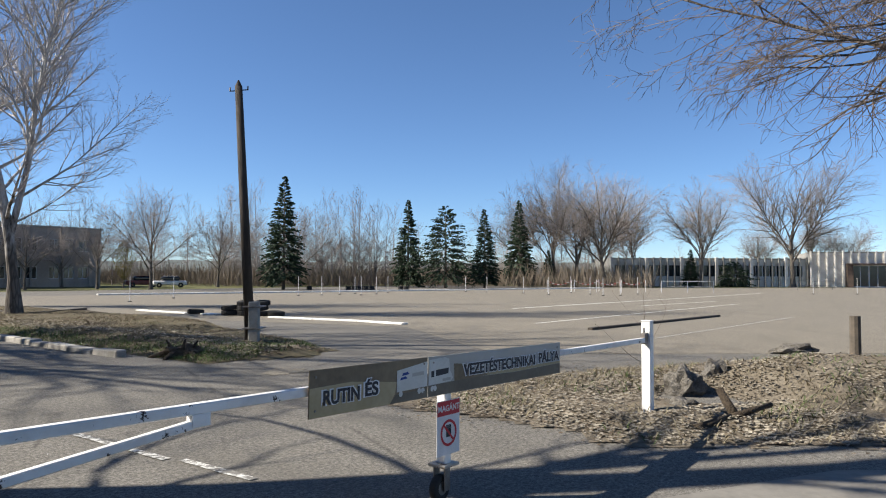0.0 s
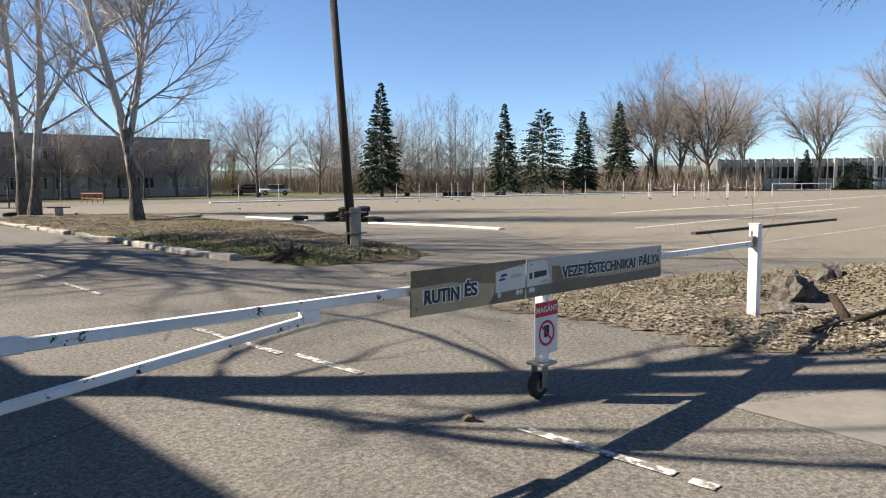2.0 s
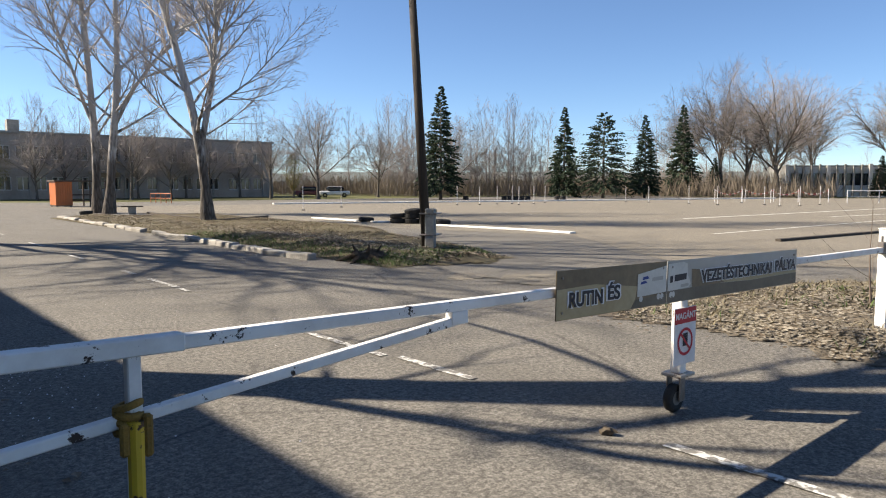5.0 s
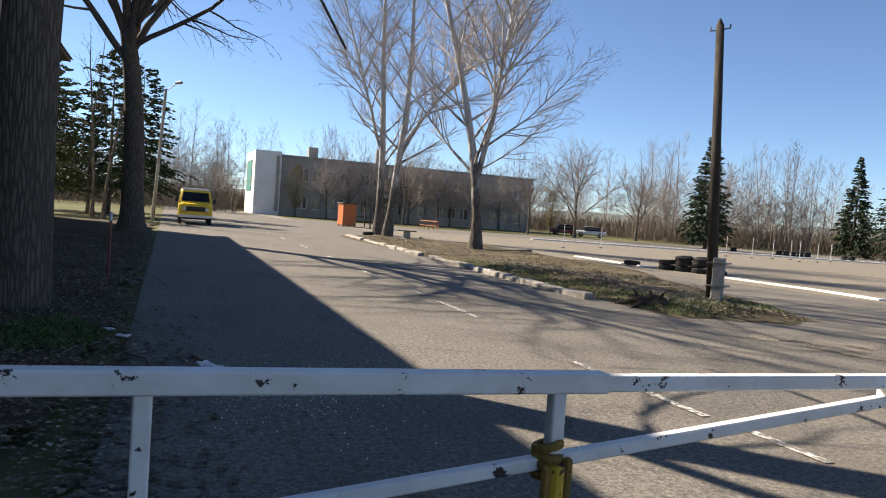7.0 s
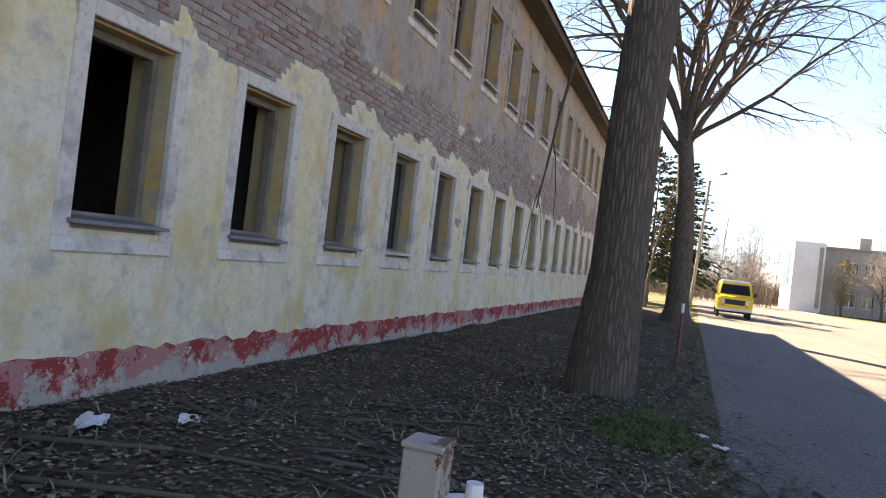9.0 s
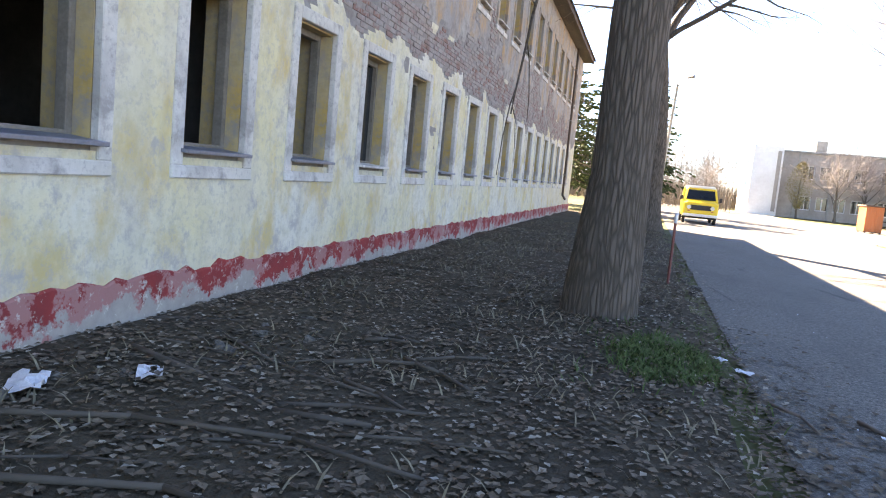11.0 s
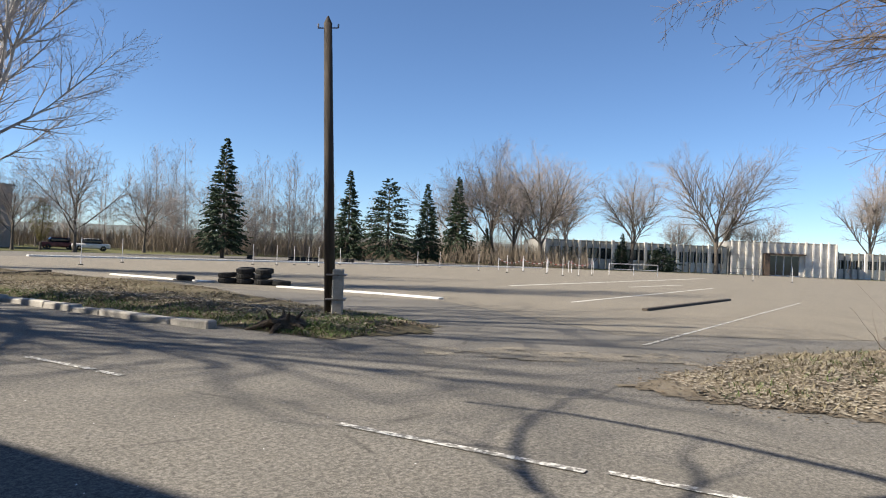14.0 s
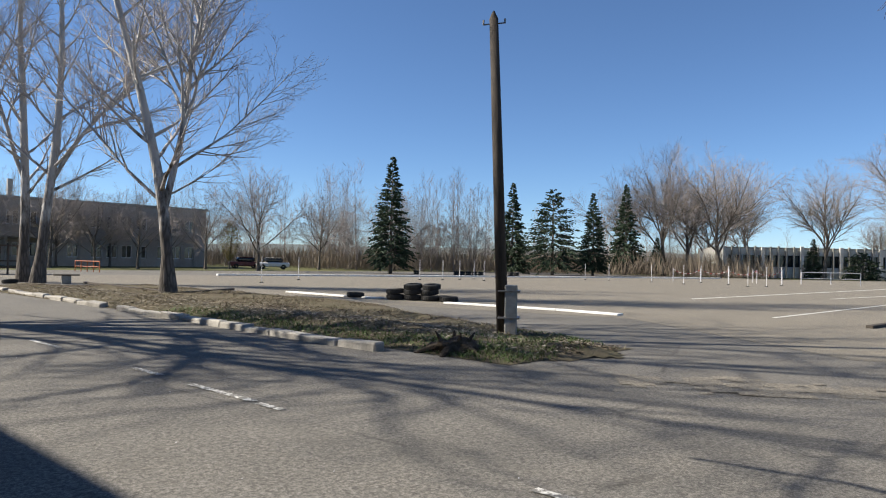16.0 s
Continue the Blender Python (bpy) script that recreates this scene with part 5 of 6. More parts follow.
litter(Matrix.Translation((-6.47, 5.6, 0.012)), 0.13, 1, "crumpled clear plastic bag on asphalt")
litter(Matrix.Translation(P(4.65, 0.66, 0.03)), 0.08, 2, "small white paper scrap at the lawn's edge")
litter(Matrix.Translation(P(4.5, 1.0, 0.04)), 0.06, 3, "small white paper scrap at the lawn's edge")
rg = random.Random(33)
for i in range(16):
    rock(Matrix.Translation(P(rg.uniform(0.2, 1.5), rg.uniform(-4.2, 0.4), 0.1)) @ pose(0, 0, 0, 0, 0, 70 * i), (rg.uniform(0.03, 0.09), rg.uniform(0.03, 0.06), 0.03), "small broken plaster lump under the wall", 40 + i)
litter(Matrix.Translation(P(0.6, -2.6, 0.1)), 0.16, 4, "white plaster chunk under the wall")
litter(Matrix.Translation(P(1.0, -2.1, 0.1)), 0.12, 5, "white plaster chunk under the wall")
for i, (n, u) in enumerate(((4.55, 5.4), (4.6, 6.0), (4.5, 7.0), (4.62, 8.0), (4.55, 9.3), (4.6, 10.6), (1.3, 4.6), (1.5, 6.4), (2.0, 3.2))):
    rock(Matrix.Translation(P(n, u, 0.04)) @ pose(0, 0, 0, 0, 0, 40 * i), (0.1, 0.06, 0.04), "pale broken edging stone at the lawn's edge", 20 + i)
o = part("dry_leaf", lumpy(2.0, 0.05, 0.03, 0.03, 0.6, 2), MAT["leaf"])
o.matrix_world = Matrix.Translation((-0.6, 6.0, 0.025))
tagged(o, "single curled dry leaf on asphalt", "leaf")
rng = random.Random(77)
vs, fs = [], []
for i in range(330):
    n, u = rng.gauss(6.0, 0.5), rng.gauss(-1.6, 0.6)
    if rng.random() < 0.12:
        n, u = rng.uniform(4.9, 9.5), rng.uniform(-4.5, 8)
    p, s, b = P(n, u, 0.008), rng.uniform(0.003, 0.009), len(vs)
    vs += [p + Vector((s, 0, 0)), p + Vector((0, s, 0.004)), p + Vector((-s, 0, 0)), p + Vector((0, -s, 0)), p + Vector((0, 0, s))]
    fs += [(b, b + 1, b + 4), (b + 1, b + 2, b + 4), (b + 2, b + 3, b + 4), (b + 3, b, b + 4)]
tagged(mesh_object("glass_shards", vs, fs, MAT["litter"]), "scattered white crumbs of broken glass", "glass shards", kind="stuff")


# ---- the yellow van ----
def van(m):
    o = empty("van", m, "old yellow delivery van with white roof, parked", "van")
    # profile along y (front at 0), z up; the shell is a loft of cross-sections
    sect = [(0.0, 0.45, 1.05, 0.80), (0.06, 0.40, 1.12, 0.86), (0.40, 0.38, 1.20, 0.90), (0.95, 0.38, 1.85, 0.86), (1.25, 0.38, 1.95, 0.86), (3.6, 0.38, 1.97, 0.86), (4.25, 0.40, 1.92, 0.84), (4.32, 0.45, 1.8, 0.8)]
    bm = bmesh.new()
    rings = []
    for y, z0, z1, w in sect:
        belt = min(1.12, z1 - 0.02)
        pr = [(-w * 0.96, z0), (-w, z0 + 0.15), (-w, belt), (-w * (0.97 if z1 < 1.4 else 0.9), z1 - 0.08), (-w * 0.75, z1), (w * 0.75, z1), (w * (0.97 if z1 < 1.4 else 0.9), z1 - 0.08), (w, belt), (w, z0 + 0.15), (w * 0.96, z0)]
        rings.append([bm.verts.new((x, y, z)) for x, z in pr])
    for a, b in zip(rings, rings[1:]):
        for i in range(10):
            bm.faces.new((a[i], a[(i + 1) % 10], b[(i + 1) % 10], b[i]))
    bm.faces.new(rings[0][::-1])
    bm.faces.new(rings[-1])
    bmesh.ops.recalc_face_normals(bm, faces=bm.faces[:])
    part("body", bm, MAT["vanyellow"], o)
    part("roof", boxed(-0.66, 0.66, 1.2, 4.2, 1.955, 1.995, 0.015), MAT["vanwhite"], o, "white roof")
    part("roof_lip", boxed(-0.7, 0.7, 0.93, 1.25, 1.86, 1.965, 0.02), MAT["vanwhite"], o)

    def quad(name, pts, mat, label=""):
        b = bmesh.new()
        f = b.faces.new([b.verts.new(p) for p in pts])
        bmesh.ops.solidify(b, geom=[f], thickness=0.012)
        return part(name, b, mat, o, label)

    quad("windscreen", [(-0.74, 0.44, 1.25), (0.74, 0.44, 1.25), (0.66, 0.86, 1.76), (-0.66, 0.86, 1.76)], MAT["glass"], "dark windscreen")
    part("grille", boxed(-0.52, 0.52, -0.03, 0.02, 0.72, 0.98, 0.01), MAT["black"], o, "black grille")
    for x in (-0.58, 0.58):
        lamp = part("headlight", rodded((x, -0.035, 0.85), (x, 0.03, 0.85), 0.1, None, 18), MAT["lamp"], o)
        part("indicator", boxed(x - 0.06, x + 0.06, -0.03, 0.02, 0.64, 0.70, 0.006), MAT["orange"], o)
    part("bumper", boxed(-0.86, 0.86, -0.12, 0.03, 0.38, 0.52, 0.03), MAT["vanwhite"], o, "pale bumper")
    part("number_plate", boxed(-0.25, 0.25, -0.135, -0.12, 0.40, 0.50, 0.003), MAT["signwhite"], o)
    for x in (-0.98, 0.98):
        part("mirror", boxed(x - 0.07, x + 0.07, 0.55, 0.6, 1.2, 1.42, 0.012), MAT["black"], o)
        part("mirror_arm", rodded((x * 0.9, 0.57, 1.2), (x, 0.57, 1.28), 0.012, None, 6), MAT["black"], o)
    for x in (-0.78, 0.78):
        for y in (0.75, 3.3):
            w = part("wheel", torus(bmesh.new(), pose(x, y, 0.31, 0, 90, 0), 0.225, 0.085, 24, 10), MAT["rubber"], o, smooth=True)
            part("rim", rodded((x - 0.07, y, 0.31), (x + 0.07, y, 0.31), 0.19, None, 18), MAT["vanwhite"], w)
    part("underbody", boxed(-0.75, 0.75, 0.2, 4.2, 0.28, 0.42, 0.01), MAT["black"], o)
    quad("side_window", [(0.868, 1.05, 1.2), (0.868, 1.75, 1.2), (0.80, 1.75, 1.75), (0.80, 1.05, 1.75)], MAT["glass"])
    quad("side_window", [(-0.868, 1.05, 1.2), (-0.868, 1.75, 1.2), (-0.80, 1.75, 1.75), (-0.80, 1.05, 1.75)], MAT["glass"])
    part("wiper", bar(bmesh.new(), (-0.1, 0.42, 1.27), (-0.55, 0.6, 1.48), 0.012, 0.012, 0), MAT["black"], o)


van(SITE @ Matrix.Translation((6.5, 33.8, 0)))


def leaning_lamp(m):
    o = empty("street_lamp", m, "leaning grey concrete lamp post with bracket", "street lamp")
    part("post", rodded((0, 0, -0.1), (0.35, 0.2, 7.5), 0.11, 0.07, 10), MAT["concrete"], o)
    part("bracket", rodded((0.35, 0.2, 7.4), (1.2, 0.3, 7.8), 0.03, None, 8), MAT["steel"], o)
    part("lamp_head", boxed(1.1, 1.6, 0.2, 0.4, 7.75, 7.88, 0.03), MAT["steel"], o)


leaning_lamp(Matrix.Translation(P(4.3, 37.0)))


# ---- the far buildings ----
def window_unit(parent, m, w, h, n=2):
    """A framed window set in a far wall."""
    f = new("window")
    f.parent = parent
    f.matrix_basis = m
    bm = bmesh.new()
    for a, b, p, q in ((0, w, 0, 0.08), (0, w, h - 0.08, h)):
        box(bm, a, b, -0.06, 0.06, p, q)
    for i in range(n + 1):
        x = (w - 0.08) * i / n
        box(bm, x, x + 0.08, -0.055, 0.055, 0.08, h - 0.08)
    part("frame", bm, MAT["signwhite"], f)
    part("pane", boxed(0.04, w - 0.04, 0.0, 0.02, 0.04, h - 0.04), MAT["glass"], f, "dark glass")
    return f


def pierced_wall(bm, x0, x1, y0, y1, z0, z1, holes):
    """A wall along x with rectangular holes (xa, xb, za, zb)."""
    xs = sorted({x0, x1, *[h[0] for h in holes], *[h[1] for h in holes]})
    zs = sorted({z0, z1, *[h[2] for h in holes], *[h[3] for h in holes]})
    for a, b in zip(xs, xs[1:]):
        run = None
        for c, d in zip(zs, zs[1:]):
            cx, cz = (a + b) / 2, (c + d) / 2
            hole = any(h[0] < cx < h[1] and h[2] < cz < h[3] for h in holes)
            if hole:
                if run:
                    box(bm, a, b, y0, y1, run[0], run[1])
                run = None
            else:
                run = (run[0], d) if run else (c, d)
        if run:
            box(bm, a, b, y0, y1, run[0], run[1])


def school():
    """Long grey two-storey building across the end of the lot."""
    a, b = Vector((-67.8, 62.5, 0)), Vector((-47.3, 91.7, 0))
    ang = math.degrees(math.atan2(b.y - a.y, b.x - a.x))
    L = (b - a).length
    o = empty("school_building", Matrix.Translation(a) @ pose(0, 0, 0, 0, 0, ang), "long grey two-storey concrete building with a white stair tower", "building")
    holes = []
    x = 3.2
    while x < L - 2.2:
        holes += [(x, x + 1.25, 1.0, 2.5), (x, x + 1.25, 4.4, 5.9)]
        x += 1.75 if (int(x * 10) % 3) else 2.6
    bm = bmesh.new()
    pierced_wall(bm, 0, L, 0, 0.35, 0, 7.2, holes)
    part("wall", bm, MAT["greywall"], o)
    bm = bmesh.new()
    box(bm, 0, 0.35, 0.35, 12, 0, 7.2)
    box(bm, L - 0.35, L, 0.35, 12, 0, 7.2)
    box(bm, 0, L, 12, 12.35, 0, 7.2)
    part("wall", bm, MAT["greywall"], o)
    part("roof", boxed(-0.2, L + 0.2, -0.2, 12.5, 7.2, 7.45, 0.02), MAT["concrete"], o)
    part("floor_slab", boxed(0.35, L - 0.35, 0.35, 12, 3.3, 3.6), MAT["concrete"], o)
    for h in holes:
        window_unit(o, Matrix.Translation((h[0], 0.2, h[2])), h[1] - h[0], h[3] - h[2])
    for i in range(int(L / 3.5)):
        part("pilaster", boxed(2.6 + i * 3.5, 2.85 + i * 3.5, -0.1, 0.0, 0, 7.2, 0.01), MAT["concrete"], o)
    part("stair_tower", boxed(-2.2, 0.9, -1.0, 9, 0, 7.7, 0.03), MAT["towerwhite"], o, "white rendered stair tower")
    part("tower_panel", boxed(-2.28, -2.2, 2.0, 7.5, 2.8, 6.6, 0.01), MAT["teal"], o, "teal cladding panel")
    part("tower_strip", boxed(0.3, 0.7, -1.07, -1.0, 0.5, 7.2, 0.01), MAT["greywall"], o)
    part("chimney", boxed(5.0, 6.2, 4, 5.2, 7.45, 9.0, 0.02), MAT["concrete"], o)
    part("chimney", boxed(14.0, 14.5, 4, 4.5, 7.45, 9.6, 0.02), MAT["concrete"], o)
    part("porch_roof", boxed(12.2, 16.0, -1.8, 0.0, 3.0, 3.2, 0.02), MAT["concrete"], o)
    for x in (12.4, 15.8):
        part("porch_post", boxed(x - 0.1, x + 0.1, -1.7, -1.5, 0, 3.0, 0.01), MAT["concrete"], o)


school()


def fin_hall(name, a, b, h, label, door=False, depth=14):
    """Low hall with upright white concrete fins along its front."""
    a, b = Vector((*a, 0)), Vector((*b, 0))
    ang = math.degrees(math.atan2(b.y - a.y, b.x - a.x))
    L = (b - a).length
    o = empty(name, Matrix.Translation(a) @ pose(0, 0, 0, 0, 0, ang), label, "building")
    holes = [(0.5, L - 0.5, 1.5, h - 1.15)] if not door else [(L * 0.36, L * 0.66, 0.05, 3.3)]
    bm = bmesh.new()
    pierced_wall(bm, 0, L, 0.6, 0.9, 0, h - 0.12, holes)
    part("wall", bm, MAT["fin"], o)
    bm = bmesh.new()
    box(bm, 0, 0.3, 0.9, depth, 0, h - 0.3)
    box(bm, L - 0.3, L, 0.9, depth, 0, h - 0.3)
    box(bm, 0, L, depth, depth + 0.3, 0, h - 0.3)
    part("wall", bm, MAT["concrete"], o)
    part("roof", boxed(0, L, 0.5, depth + 0.3, h - 0.3, h - 0.1, 0.01), MAT["concrete"], o)
    n = int(L / 1.05)
    for i in range(n + 1):
        x = L * i / n
        if door and L * 0.34 < x < L * 0.68:
            part("fin", boxed(x - 0.1, x + 0.1, 0.3, 0.6, 3.5, h, 0.02), MAT["fin"], o)
        else:
            wide = 0.13 if door else (0.24 if (i * 7) % 5 == 0 else 0.1)
            part("fin", boxed(x - wide, x + wide, 0.22, 0.6, 0, h + 0.1 * math.sin(i * 2.1), 0.02), MAT["fin"] if door or (i * 7) % 5 == 0 else MAT["concrete"], o)
    for hx in holes:
        k = max(2, int((hx[1] - hx[0]) / 2.1))
        w = (hx[1] - hx[0]) / k
        for i in range(k):
            window_unit(o, Matrix.Translation((hx[0] + i * w, 0.75, hx[2])), w, hx[3] - hx[2])
    if door:
        part("porch_wall", boxed(L * 0.31, L * 0.36, -0.6, 0.6, 0, 3.6, 0.02), MAT["roof"], o, "rusty brown porch side")
        part("porch_roof", boxed(L * 0.31, L * 0.70, -0.8, 0.6, 3.4, 3.6, 0.02), MAT["roof"], o)
    return o


fin_hall("exhibition_hall", (22.0, 112.5), (52.4, 114.2), 4.5, "low white concrete hall with upright fins and dark glazing")
fin_hall("side_hall", (68.5, 112.0), (92.0, 108.0), 4.2, "low white concrete wing with upright fins behind trees")
fin_hall("entrance_hall", (52.6, 113.6), (67.5, 109.2), 5.5, "taller white finned entrance block with dark porch", True)


# ---- trees beside the road ----
# the crown is unseen; several limbs are added to shape shadows on the road
POPLAR = plant_tree("poplar_tree", Matrix.Translation(P(3.33, 2.4, 0.08)),
           tree_mesh(11, 20.0, 0.335, 7.5, 5, 3.0, 0.42, 0.3, 0.010, lean=(0.065, 0.03), taper=1.5, flare=0.25,
                     first=[(0.235, -40, 64, 7.0, 0.09), (0.25, 55, 68, 9.0, 0.15), (0.29, 140, 66, 9.0, 0.13), (0.39, -138, 10, 6.5, 0.12), (0.38, 95, 33, 3.0, 0.12), (0.35, 80, 55, 8.0, 0.11),
                            (0.46, 90, 50, 6.0, 0.09), (0.55, 180, 60, 7.0, 0.09), (0.27, 134, 14, 5.0, 0.045), (0.28, 128, 26, 3.0, 0.04)], maxbr=2600),
           MAT["barkA"], MAT["twig"], "big bare poplar with deeply furrowed grey bark")
bm = bmesh.new()
LIMB = [(0.0, 0.0, 7.3), (1.2, 0.25, 6.5), (2.4, 0.45, 5.55), (3.4, 0.6, 4.6), (3.99, 0.73, 3.75)]
for (a, b), r in zip(zip(LIMB, LIMB[1:]), (0.06, 0.045, 0.033, 0.024)):
    rod(bm, SITE.to_3x3() @ Vector(a), SITE.to_3x3() @ Vector(b), r, r * 0.74, 7)
part("dead_limb", bm, MAT["barkA"], POPLAR, "drooping dead limb without twigs", True)
plant_tree("ash_tree", Matrix.Translation(P(3.86, 21.0, 0.04)),
           tree_mesh(23, 21.0, 0.42, 6.2, 5, 7.0, 0.62, 0.15, 0.008, droop=0.7, split=0.36, wobble=0.9, rise=(68, 14),
                     first=[(0.88, 35, 24, 7.5, 0.10), (0.92, 15, 46, 10.0, 0.13), (0.8, -120, 55, 9.0, 0.13), (0.96, -25, 58, 12.0, 0.15), (0.9, -70, 60, 15.0, 0.15), (0.98, 70, 62, 12.0, 0.14), (0.9, -45, 74, 13.0, 0.14), (0.85, 120, 50, 10.0, 0.12), (0.95, -95, 52, 14.0, 0.14), (0.97, 95, 45, 11.0, 0.11)], maxbr=4800),
           MAT["barkA"], MAT["twig"], "bare roadside tree forking into several dark limbs")
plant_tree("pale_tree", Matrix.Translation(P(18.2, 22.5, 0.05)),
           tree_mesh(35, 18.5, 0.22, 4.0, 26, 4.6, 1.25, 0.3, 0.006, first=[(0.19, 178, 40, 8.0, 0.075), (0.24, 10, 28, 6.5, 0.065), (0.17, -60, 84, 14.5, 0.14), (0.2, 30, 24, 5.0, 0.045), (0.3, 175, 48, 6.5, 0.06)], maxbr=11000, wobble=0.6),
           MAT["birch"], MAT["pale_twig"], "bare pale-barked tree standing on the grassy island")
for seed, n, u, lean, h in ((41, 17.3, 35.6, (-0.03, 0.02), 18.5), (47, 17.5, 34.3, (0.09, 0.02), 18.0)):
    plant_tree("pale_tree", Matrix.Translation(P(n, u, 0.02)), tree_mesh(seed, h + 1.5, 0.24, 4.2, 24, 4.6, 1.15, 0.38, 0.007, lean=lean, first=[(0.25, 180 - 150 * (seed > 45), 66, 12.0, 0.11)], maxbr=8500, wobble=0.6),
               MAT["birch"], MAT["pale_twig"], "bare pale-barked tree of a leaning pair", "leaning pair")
plant_tree("maple_tree", Matrix.Translation((14.7, 15.0, 0.1)),
           tree_mesh(59, 12.0, 0.3, 3.6, 9, 6.0, 0.9, 0.12, 0.008, droop=0.45, first=[(0.38, 168, 10, 11.5, 0.11), (0.42, 182, 13, 11.5, 0.11), (0.50, 192, 18, 9.5, 0.1), (0.48, 160, 22, 10.0, 0.1), (0.58, 178, 18, 9.5, 0.1), (0.66, 165, 20, 9.0, 0.09), (0.38, 205, 20, 9.0, 0.1)], maxbr=5200),
           MAT["bark"], MAT["twig"], "bare spreading tree with drooping branch tips")
plant_tree("shrub", Matrix.Translation((2.6, 11.7, 0.1)), tree_mesh(61, 1.4, 0.012, 0.2, 6, 1.0, 0.5, 0.5, 0.003, levels=2), MAT["twig"], MAT["twig"], "thin leafless shrub behind the white post", category="shrub")
for seed, n, u, h in ((71, 2.0, 33.5, 9), (72, 1.2, 36.5, 10), (73, 3.2, 39, 9), (74, 0.5, 42, 11)):
    plant_tree("sapling", Matrix.Translation(P(n, u)), tree_mesh(seed, h, 0.1, 2.5, 10, 2.6, 0.6, 0.45, 0.012, levels=3, maxbr=420), MAT["bark"], MAT["twig"], "slim bare young tree behind the old building", "young trees")

# ---- trees round the lot ----
VASE = [tree_mesh(s, 16.4, 0.3, 3.0, 9, 7.6, 1.25, 0.05, 0.011, split=0.4, maxbr=4300, levels=4, wobble=0.85, rise=(62, 20), segs=(10, 7, 4, 2, 1)) for s in (81, 82, 83)]
ROUND = [tree_mesh(s, 9.8, 0.16, 1.8, 10, 4.2, 1.5, 0.1, 0.011, split=0.45, maxbr=2900, levels=4, wobble=0.85, rise=(58, 24), segs=(9, 6, 3, 2, 1)) for s in (84, 85)]
first_of = {}
for i, (x, y, s, kind) in enumerate(((19.0, 103, 1.02, 0), (12.5, 107, 1.0, 1), (16.0, 109, 0.95, 2), (34.0, 108.5, 0.98, 2), (47.5, 108.5, 1.18, 0), (75, 112, 1.05, 1), (27.5, 122, 0.85, 1), (22, 124, 0.9, 0), (8.5, 122, 0.95, 2), (80, 105, 1.0, 0),
                                     (62, 135, 0.75, 1), (55, 140, 0.7, 2), (70, 138, 0.72, 0))):
    m = pose(x, y, 0, 0, 0, 67 * i) @ Matrix.Diagonal((s, s, s, 1))
    if kind not in first_of:
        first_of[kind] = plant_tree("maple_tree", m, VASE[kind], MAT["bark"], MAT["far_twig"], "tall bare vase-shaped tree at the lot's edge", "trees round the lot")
    else:
        copy_thing(first_of[kind], m)
        bpy.context.view_layer.update()
round_of = {}
for i, (x, y, s, kind) in enumerate(((-34.5, 78, 1.12, 0), (-32.5, 93, 1.0, 1), (-46, 74, 0.8, 1), (-52, 68.5, 0.85, 0), (-41, 79, 0.75, 0), (-59, 63, 0.8, 1), (-49.5, 72, 0.7, 0), (-24, 100, 1.0, 0), (-70, 56, 0.6, 1), (-61, 69, 0.75, 0), (-56, 75, 0.8, 1), (-53, 80, 0.7, 0), (-49, 86, 0.78, 1))):
    m = pose(x, y, 0, 0, 0, 51 * i) @ Matrix.Diagonal((s, s, s, 1))
    if kind not in round_of:
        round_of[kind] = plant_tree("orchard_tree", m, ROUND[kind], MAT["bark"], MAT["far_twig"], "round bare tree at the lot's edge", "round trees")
    else:
        copy_thing(round_of[kind], m)

SPRUCE = [conifer_mesh(91, 12.0, 2.5, 0.1, 0.35, 8, 34), conifer_mesh(92, 11.5, 2.4, 0.07, 0.3, 8, 34)]
BROAD = conifer_mesh(93, 10.2, 3.7, 0.14, 0.5, 9, 26, 0.62)
spruce_of = {}
for x, y, h, kind, turn in ((-20.0, 78.0, 12.3, 0, 0), (-8.0, 95.0, 11.4, 1, 60), (2.0, 95.0, 10.0, 0, 130), (7.4, 107.5, 12.7, 1, 200), (11.6, 107.0, 5.2, 0, 250), (33.2, 110.2, 5.6, 1, 40)):
    s = h / (12.0, 11.5)[kind]
    m = pose(x, y, 0, 0, 0, turn) @ Matrix.Diagonal((s * (1.35 if h < 6 else 1.0), s * (1.35 if h < 6 else 1.0), s, 1))
    if kind not in spruce_of:
        spruce_of[kind] = plant_conifer("spruce_tree", m, SPRUCE[kind], 11.5, 0.2, "dark green pointed spruce at the lot's edge", MAT["needle"], "spruces")
    else:
        copy_thing(spruce_of[kind], m)
plant_conifer("spruce_tree", pose(-3.0, 92.5, 0), BROAD, 9.8, 0.22, "broad dark spruce with a blunt top", MAT["needle"], "spruces")
plant_conifer("juniper", pose(40.0, 111.0, 0), conifer_mesh(95, 3.6, 2.6, 0.02, 0.5, 7, 14, 0.5), 3.0, 0.1, "dark spreading juniper before the white hall", MAT["needle"])
PINE = conifer_mesh(96, 11.0, 3.0, 0.2, 0.6, 9, 20, 0.6)
pine0 = None
for n, u, s in ((1.5, 44, 0.95), (-1.5, 40, 0.85), (3.0, 52, 1.05), (-3, 48, 1.0)):
    m = Matrix.Translation(P(n, u)) @ pose(0, 0, 0, 0, 0, 77 * u) @ Matrix.Diagonal((s, s, s, 1))
    if pine0 is None:
        pine0 = plant_conifer("pine_tree", m, PINE, 10.5, 0.16, "shaggy dark green pine beyond the old building", MAT["pine"], "pines")
    else:
        copy_thing(pine0, m)


